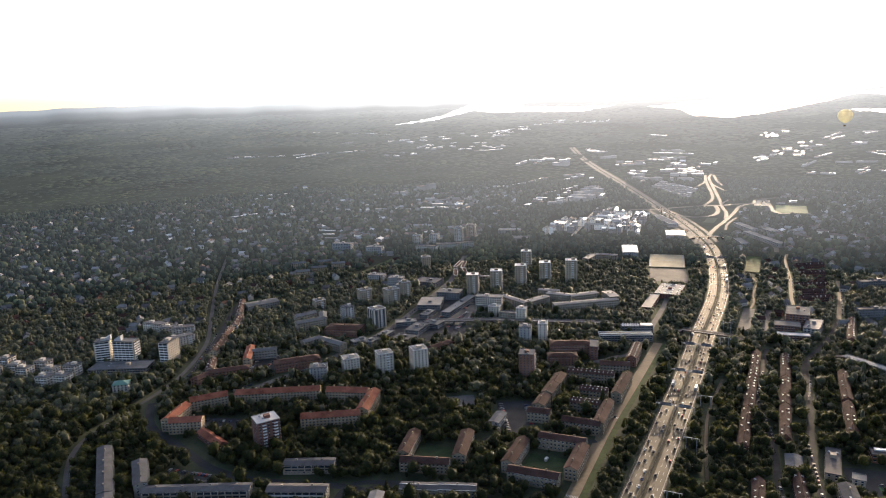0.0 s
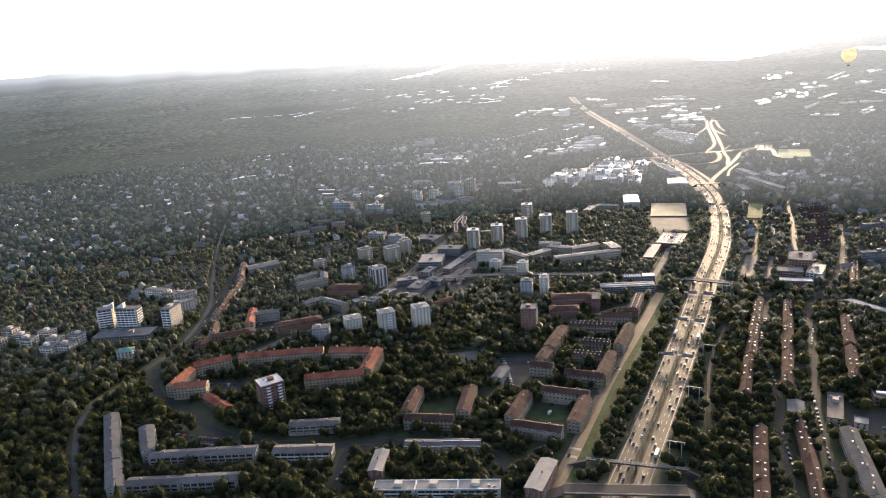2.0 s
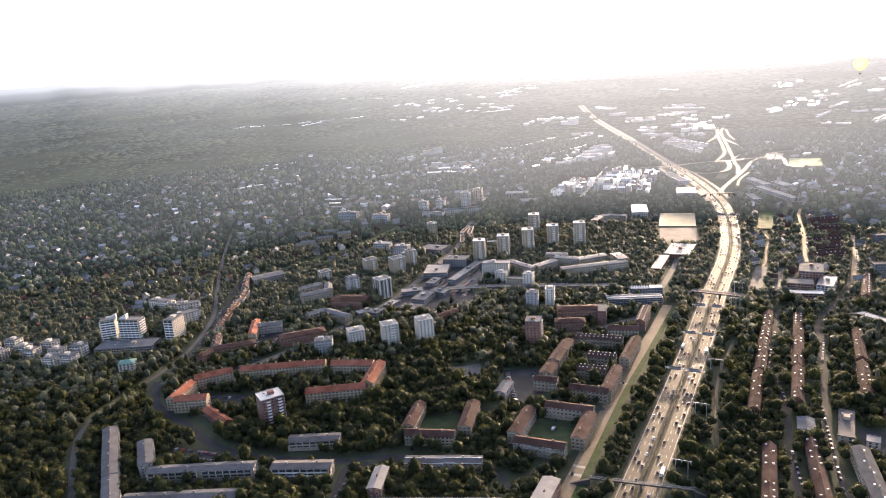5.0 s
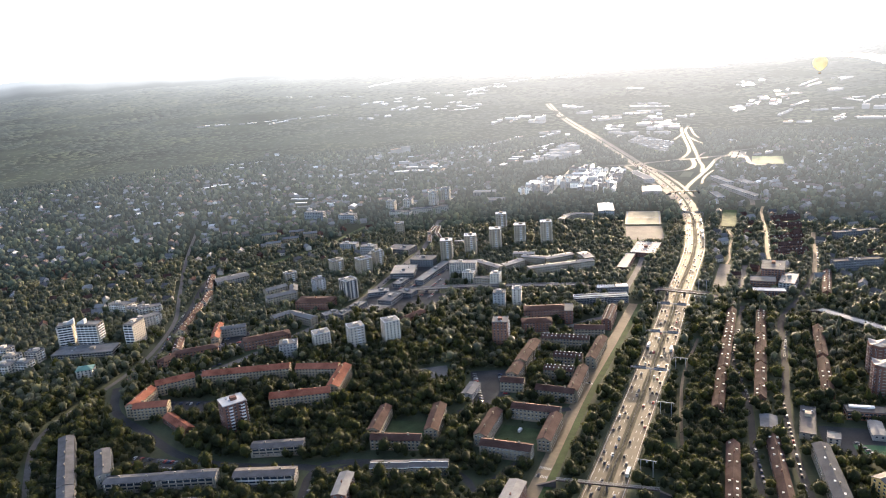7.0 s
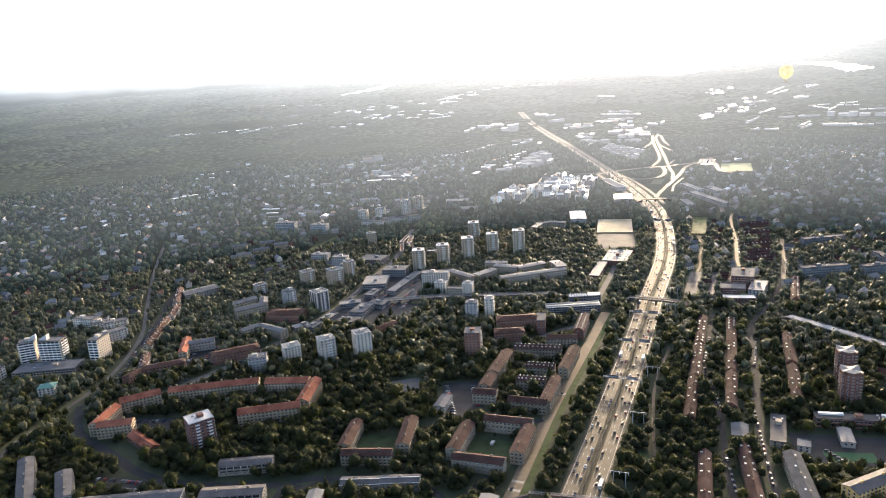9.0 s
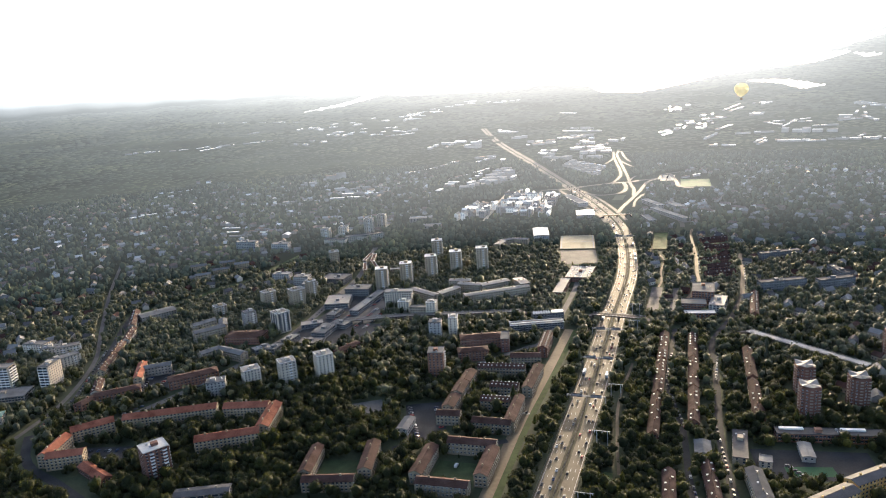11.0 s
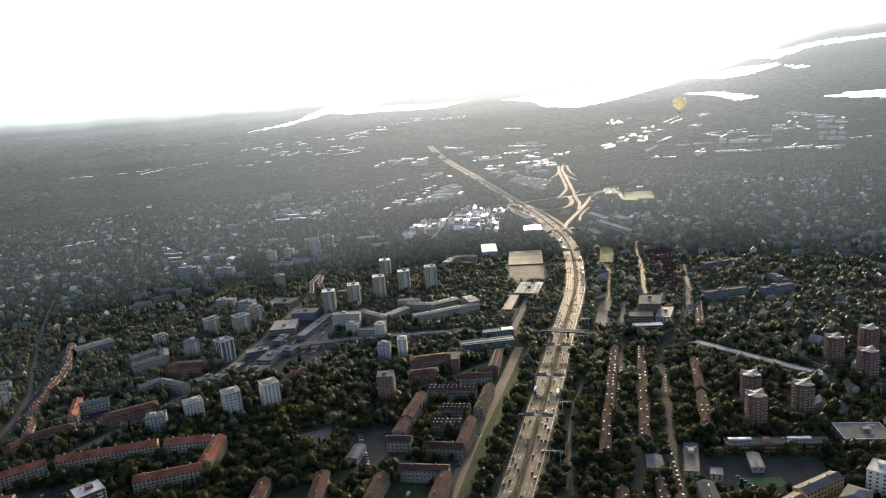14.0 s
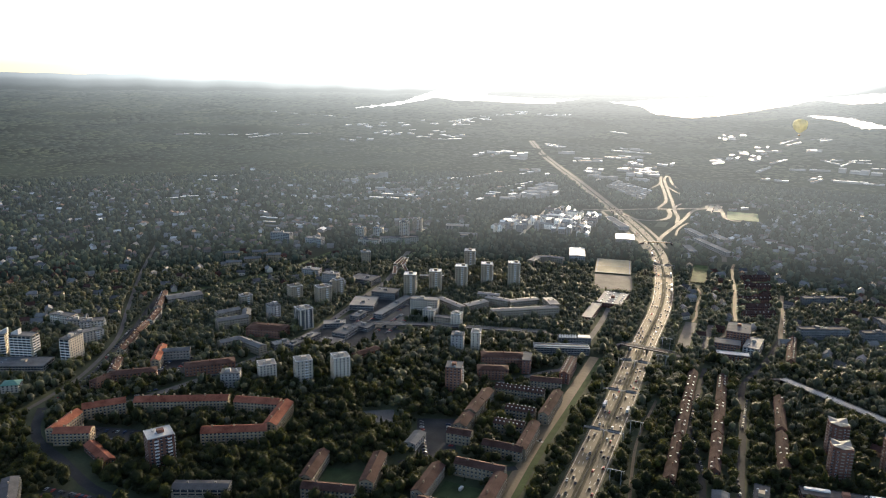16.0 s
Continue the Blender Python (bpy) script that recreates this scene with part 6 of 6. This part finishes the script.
# ---------------------------------------------------------------- hot-air balloon
def balloon(x, y, z, size):
    ob = thing("hot_air_balloon", x, y, 15, "yellow hot-air balloon floating over the suburb", "balloon", z=z)
    b = Buf()
    prof = [(0.06, 0.0), (0.2, 0.08), (0.42, 0.3), (0.5, 0.55), (0.47, 0.74), (0.36, 0.9), (0.18, 0.985), (0.0, 1.0)]
    n = 24
    for r, h in prof:
        for k in range(n):
            a = 2 * math.pi * k / n
            bulge = 1 + 0.03 * (k % 2)
            b.v.append((r * size * bulge * math.cos(a), r * size * bulge * math.sin(a), (0.22 + h) * size))
    for i in range(len(prof) - 1):
        for k in range(n):
            b.f.append((i * n + k, i * n + (k + 1) % n, (i + 1) * n + (k + 1) % n, (i + 1) * n + k))
    b.m = [1 if 0.5 < (f[0] // n) / 7 < 0.56 and (f[0] % n) % 6 < 3 else 0 for f in b.f]
    part("envelope", b.mesh("envelope", "balloon", "balloon_band"), ob)
    b = Buf()
    w = size * 0.06
    b.box(-w, w, -w, w, 0, size * 0.075)
    b.box(-w * 1.1, w * 1.1, -w * 1.1, w * 1.1, size * 0.07, size * 0.085)
    part("basket", b.mesh("basket", "wicker"), ob)
    b = Buf()
    for sx in (-1, 1):
        for sy in (-1, 1):
            p, q = Vector((sx * w, sy * w, size * 0.08)), Vector((sx * size * 0.05, sy * size * 0.05, size * 0.225))
            b.add([p + Vector((-0.1, 0, 0)), p + Vector((0.1, 0, 0)), q + Vector((0.1, 0, 0)), q + Vector((-0.1, 0, 0))], ((0, 1, 2, 3),))
    part("cables", b.mesh("cables", "steel"), ob)


m = surface("yellow_balloon_cloth", (0.85, 0.78, 0.52), 0.6, 0.05, bump=0)
nt = m.node_tree
tr = nt.nodes.new("ShaderNodeBsdfTranslucent")
tr.inputs[0].default_value = (0.9, 0.87, 0.7, 1)
mx = nt.nodes.new("ShaderNodeMixShader")
mx.inputs[0].default_value = 0.65
nt.links.new(nt.nodes["Principled BSDF"].outputs[0], mx.inputs[1])
nt.links.new(tr.outputs[0], mx.inputs[2])
nt.links.new(mx.outputs[0], nt.nodes["Material Output"].inputs[0])
M["balloon"] = m
M["balloon_band"] = surface("ochre_balloon_cloth", (0.5, 0.28, 0.05), 0.6, 0.05, bump=0)
M["wicker"] = surface("wicker", (0.3, 0.18, 0.08), 0.8)
balloon(HUB_X + 817, HUB_Y + 1489, 303 - 92 - 18, 28)


# ---------------------------------------------------------------- trees
def ico(subdiv):
    bm = bmesh.new()
    bmesh.ops.create_icosphere(bm, subdivisions=subdiv, radius=1.0)
    v = np.array([q.co[:] for q in bm.verts])
    f = np.array([[q.index for q in g.verts] for g in bm.faces])
    bm.free()
    return v, f


def crown(seed, subdiv, leaves, lump=0.3, rough=0.05, leaf=0.12, body=0.58):
    """A crown of unit radius standing on z = 0: a body of rounded boughs with stray clumps of leaves round it, as triangles."""
    rnd = np.random.RandomState(seed)
    v, f = ico(subdiv)
    bumps = rnd.normal(size=(7, 3))
    bumps[:, 2] = np.abs(bumps[:, 2]) - 0.2
    bumps /= np.linalg.norm(bumps, axis=1)[:, None]
    d = np.maximum(v @ bumps.T - 0.5, 0).max(1) / 0.5
    r = body + lump * d + rough * rnd.uniform(-1, 1, len(v))
    v = v * r[:, None] * (1, 1, rnd.uniform(0.9, 1.2))
    if leaves:
        a = rnd.normal(size=(leaves, 3))
        a[:, 2] = np.abs(a[:, 2]) - 0.25
        a /= np.linalg.norm(a, axis=1)[:, None]
        k = np.maximum(a @ bumps.T - 0.5, 0).max(1) / 0.5
        c = a * (body + 0.01 + lump * k + rnd.uniform(-0.04, 0.12, leaves))[:, None]
        u, w = rnd.normal(size=(2, leaves, 3)) * leaf
        tri = np.stack([c - u, c + u, c + w * 1.4], 1)
        n = len(v)
        v = np.concatenate([v, tri.reshape(-1, 3)])
        f = np.concatenate([f, n + np.arange(3 * leaves).reshape(-1, 3)])
    v = v + (0, 0, 1.0)
    return v, f


def conifer(v, f):
    """The same crown drawn up to a point, as spruces stand."""
    k = np.clip(1.05 - v[:, 2:] * 0.5, 0.08, 1.0)
    return np.concatenate([v[:, :2] * k * 0.95, v[:, 2:] * 1.35], 1), f


def trunk_mesh():
    b = Buf()
    rings = [(0.0, 0.3, 0, 0), (2.0, 0.2, 0.05, 0), (5.0, 0.13, -0.1, 0.1)]
    for z, r, ox, oy in rings:
        b.v += [(ox + r * math.cos(k * math.pi / 3), oy + r * math.sin(k * math.pi / 3), z) for k in range(6)]
    b.f = [(i * 6 + k, i * 6 + (k + 1) % 6, i * 6 + 6 + (k + 1) % 6, i * 6 + 6 + k) for i in range(2) for k in range(6)]
    for sx, sy in ((1.6, 0.4), (-1.2, 1.1), (0.1, -1.7)):
        b.add([(0, 0, 2.6), (0.1, 0.08, 2.5), (sx, sy, 5.0)], ((0, 1, 2),))
    b.m = [0] * len(b.f)
    return b.mesh("trunk", "bark")


def tree_places(r0, r1, gap, fill, seed, thin=0.0):
    rnd = np.random.RandomState(seed)
    out = []
    r = r0
    while r < r1:
        n = int(radians(87) * r / gap)
        az = -41 + (np.arange(n) + rnd.uniform(0, 1, n)) * 87 / n
        rr = r + rnd.uniform(-0.5, 0.5, n) * gap
        keep = rnd.uniform(size=n) < fill * (1 - thin * (r - r0) / (r1 - r0))
        for a, q in zip(az[keep], rr[keep]):
            x, y = HUB_X + q * math.sin(radians(a)), HUB_Y + q * math.cos(radians(a))
            if not is_taken(x, y) and (r < NEAR or noise.noise((x * 0.012, y * 0.012, 2)) > -0.5):
                out.append((x, y))
        r += gap * 0.9
    return out


def forest(name, places, variants, lo, hi, key, label, stand=0.45):
    """Many trees in one mesh: every variant is repeated with its own turn and size."""
    rnd = np.random.RandomState(len(places))
    vs, fs, base = [], [], 0
    pick = rnd.randint(0, len(variants), len(places))
    for k, (v, f) in enumerate(variants):
        mine = [p for p, q in zip(places, pick) if q == k]
        if not mine:
            continue
        n = len(mine)
        a = rnd.uniform(0, 2 * math.pi, n)
        size = rnd.uniform(lo, hi, n) * rnd.choice([0.6, 0.8, 1.0, 1.0, 1.25], n)
        tall = size * rnd.uniform(0.9, 1.35, n)
        spots = [spot(*p) for p in mine]
        pos = np.array([q[:3] for q in spots])
        sc = np.array([q[3] for q in spots])
        size, tall = size * sc, tall * sc
        x = v[None, :, 0] * np.cos(a)[:, None] - v[None, :, 1] * np.sin(a)[:, None]
        y = v[None, :, 0] * np.sin(a)[:, None] + v[None, :, 1] * np.cos(a)[:, None]
        w = np.stack([x * size[:, None] + pos[:, :1], y * size[:, None] + pos[:, 1:2], (v[None, :, 2] + stand - 0.25) * tall[:, None] + pos[:, 2:]], -1)
        vs.append(w.reshape(-1, 3))
        fs.append((f[None] + (np.arange(n) * len(v))[:, None, None]).reshape(-1, 3) + base)
        base += n * len(v)
    me = big_mesh(name, np.concatenate(vs), np.concatenate(fs), key)
    me.polygons.foreach_set("use_smooth", np.ones(len(me.polygons), bool))
    tagged(new(name, me), label, "trees", kind="stuff")


near = tree_places(395, 800, 5.1, 0.96, 1)
mid = tree_places(800, NEAR, 5.8, 0.96, 2)
back = tree_places(NEAR, 2300, 9.2, 0.97, 4)

# the belts of trees on both sides of the motorway
rb = random.Random(31)
for a, b in zip(MOTORWAY, MOTORWAY[1:]):
    d = (b - a).normalized()
    for off in (-19, -24, -29, 19, 25, 31):
        q = a + d * rb.uniform(0, 10) + Vector((d.y, -d.x, 0)) * (off + rb.uniform(-1.5, 1.5))
        if 390 < q.y < 1150 and not is_taken(q.x, q.y) and rb.random() < 0.8:
            (near if q.y < 760 else mid).append((q.x, q.y))

# with distance more trees take the paler leaf colour that stands in for haze
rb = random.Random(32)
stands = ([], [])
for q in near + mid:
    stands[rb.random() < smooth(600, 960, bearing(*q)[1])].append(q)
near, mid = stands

# the first trees along the way, each with its trunk
trunk = trunk_mesh()
single = []
for k in range(6):
    v, f = crown(40 + k, 2, 420, 0.28, 0.05, 0.062, 0.72)
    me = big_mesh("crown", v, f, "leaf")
    me.polygons.foreach_set("use_smooth", np.ones(len(me.polygons), bool))
    single.append(me)
rt = random.Random(8)
front = sorted(range(len(near)), key=lambda i: near[i][1] + 0.2 * abs(near[i][0]))[:300]
for i in front:
    x, y = near[i]
    s = rt.uniform(2.6, 5.2)
    ob = thing("tree", x, y, rt.uniform(0, 360), "broad-leaved tree with a dense dark green crown", "tree", "trees of the suburb")
    part("trunk", trunk, ob, at=Matrix.Diagonal((s / 4, s / 4, s / 4.5, 1)))
    part("crown", rt.choice(single), ob, at=pose(0, 0, s * 0.35) @ Matrix.Diagonal((s, s, s * rt.uniform(0.9, 1.25), 1)))
chosen = set(front)
rest = [p for i, p in enumerate(near) if i not in chosen]
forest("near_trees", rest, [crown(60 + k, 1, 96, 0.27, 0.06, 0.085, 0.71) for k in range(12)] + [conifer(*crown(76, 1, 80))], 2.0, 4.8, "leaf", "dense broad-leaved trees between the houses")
forest("middle_trees", mid, [crown(80 + k, 1, 30, 0.3, 0.07, 0.12, 0.68) for k in range(10)] + [conifer(*crown(90, 1, 20))], 2.1, 4.6, "leaf_hazed", "broad-leaved trees of the leafy suburb, paled for haze")
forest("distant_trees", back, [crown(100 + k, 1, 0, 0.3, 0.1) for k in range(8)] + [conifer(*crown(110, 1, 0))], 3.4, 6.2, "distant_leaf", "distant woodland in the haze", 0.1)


def far_woods(seed):
    """Clumps of woodland on the far country, larger and flatter the farther they stand."""
    rnd = np.random.RandomState(seed)
    ring = [(math.cos(k * math.pi / 3), math.sin(k * math.pi / 3)) for k in range(6)]
    v = np.array([(x, y, 0) for x, y in ring] + [(0.6 * x, 0.6 * y, 0.7) for x, y in ring] + [(0, 0, 1)])
    f = np.array([t for k in range(6) for t in ((k, (k + 1) % 6, 6 + k), ((k + 1) % 6, 6 + (k + 1) % 6, 6 + k), (6 + k, 6 + (k + 1) % 6, 12))])
    vs, r = [], 2280.0
    while r < 11000:
        gap = r / 115
        n = int(radians(95) * r / gap)
        for k in range(n):
            az, q = -45 + (k + rnd.uniform()) * 95 / n, r + rnd.uniform(-1, 1) * gap
            tx, ty = HUB_X + q * math.sin(radians(az)), HUB_Y + q * math.cos(radians(az))
            if is_taken(tx, ty) or rnd.uniform() < 0.25:
                continue
            x, y, z, s = land(az, q)
            if in_lake(az, math.degrees(math.atan2(z - UP, math.hypot(x - HUB_X, y - HUB_Y)))):
                continue
            a = rnd.uniform(0, 6.28)
            w = v * (np.array([gap * 0.6, gap * rnd.uniform(0.35, 0.7), min(6.0, gap * 0.13) * rnd.uniform(0.6, 1.2)]) * s)
            vs.append(np.stack([w[:, 0] * math.cos(a) - w[:, 1] * math.sin(a) + x, w[:, 0] * math.sin(a) + w[:, 1] * math.cos(a) + y, w[:, 2] + z - 1.5 * s], -1))
        r += gap * 0.95
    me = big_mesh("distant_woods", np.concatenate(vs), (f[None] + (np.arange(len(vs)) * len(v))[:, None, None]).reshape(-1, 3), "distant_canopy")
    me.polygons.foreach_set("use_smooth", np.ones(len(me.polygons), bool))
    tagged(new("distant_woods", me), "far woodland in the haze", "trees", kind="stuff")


far_woods(6)
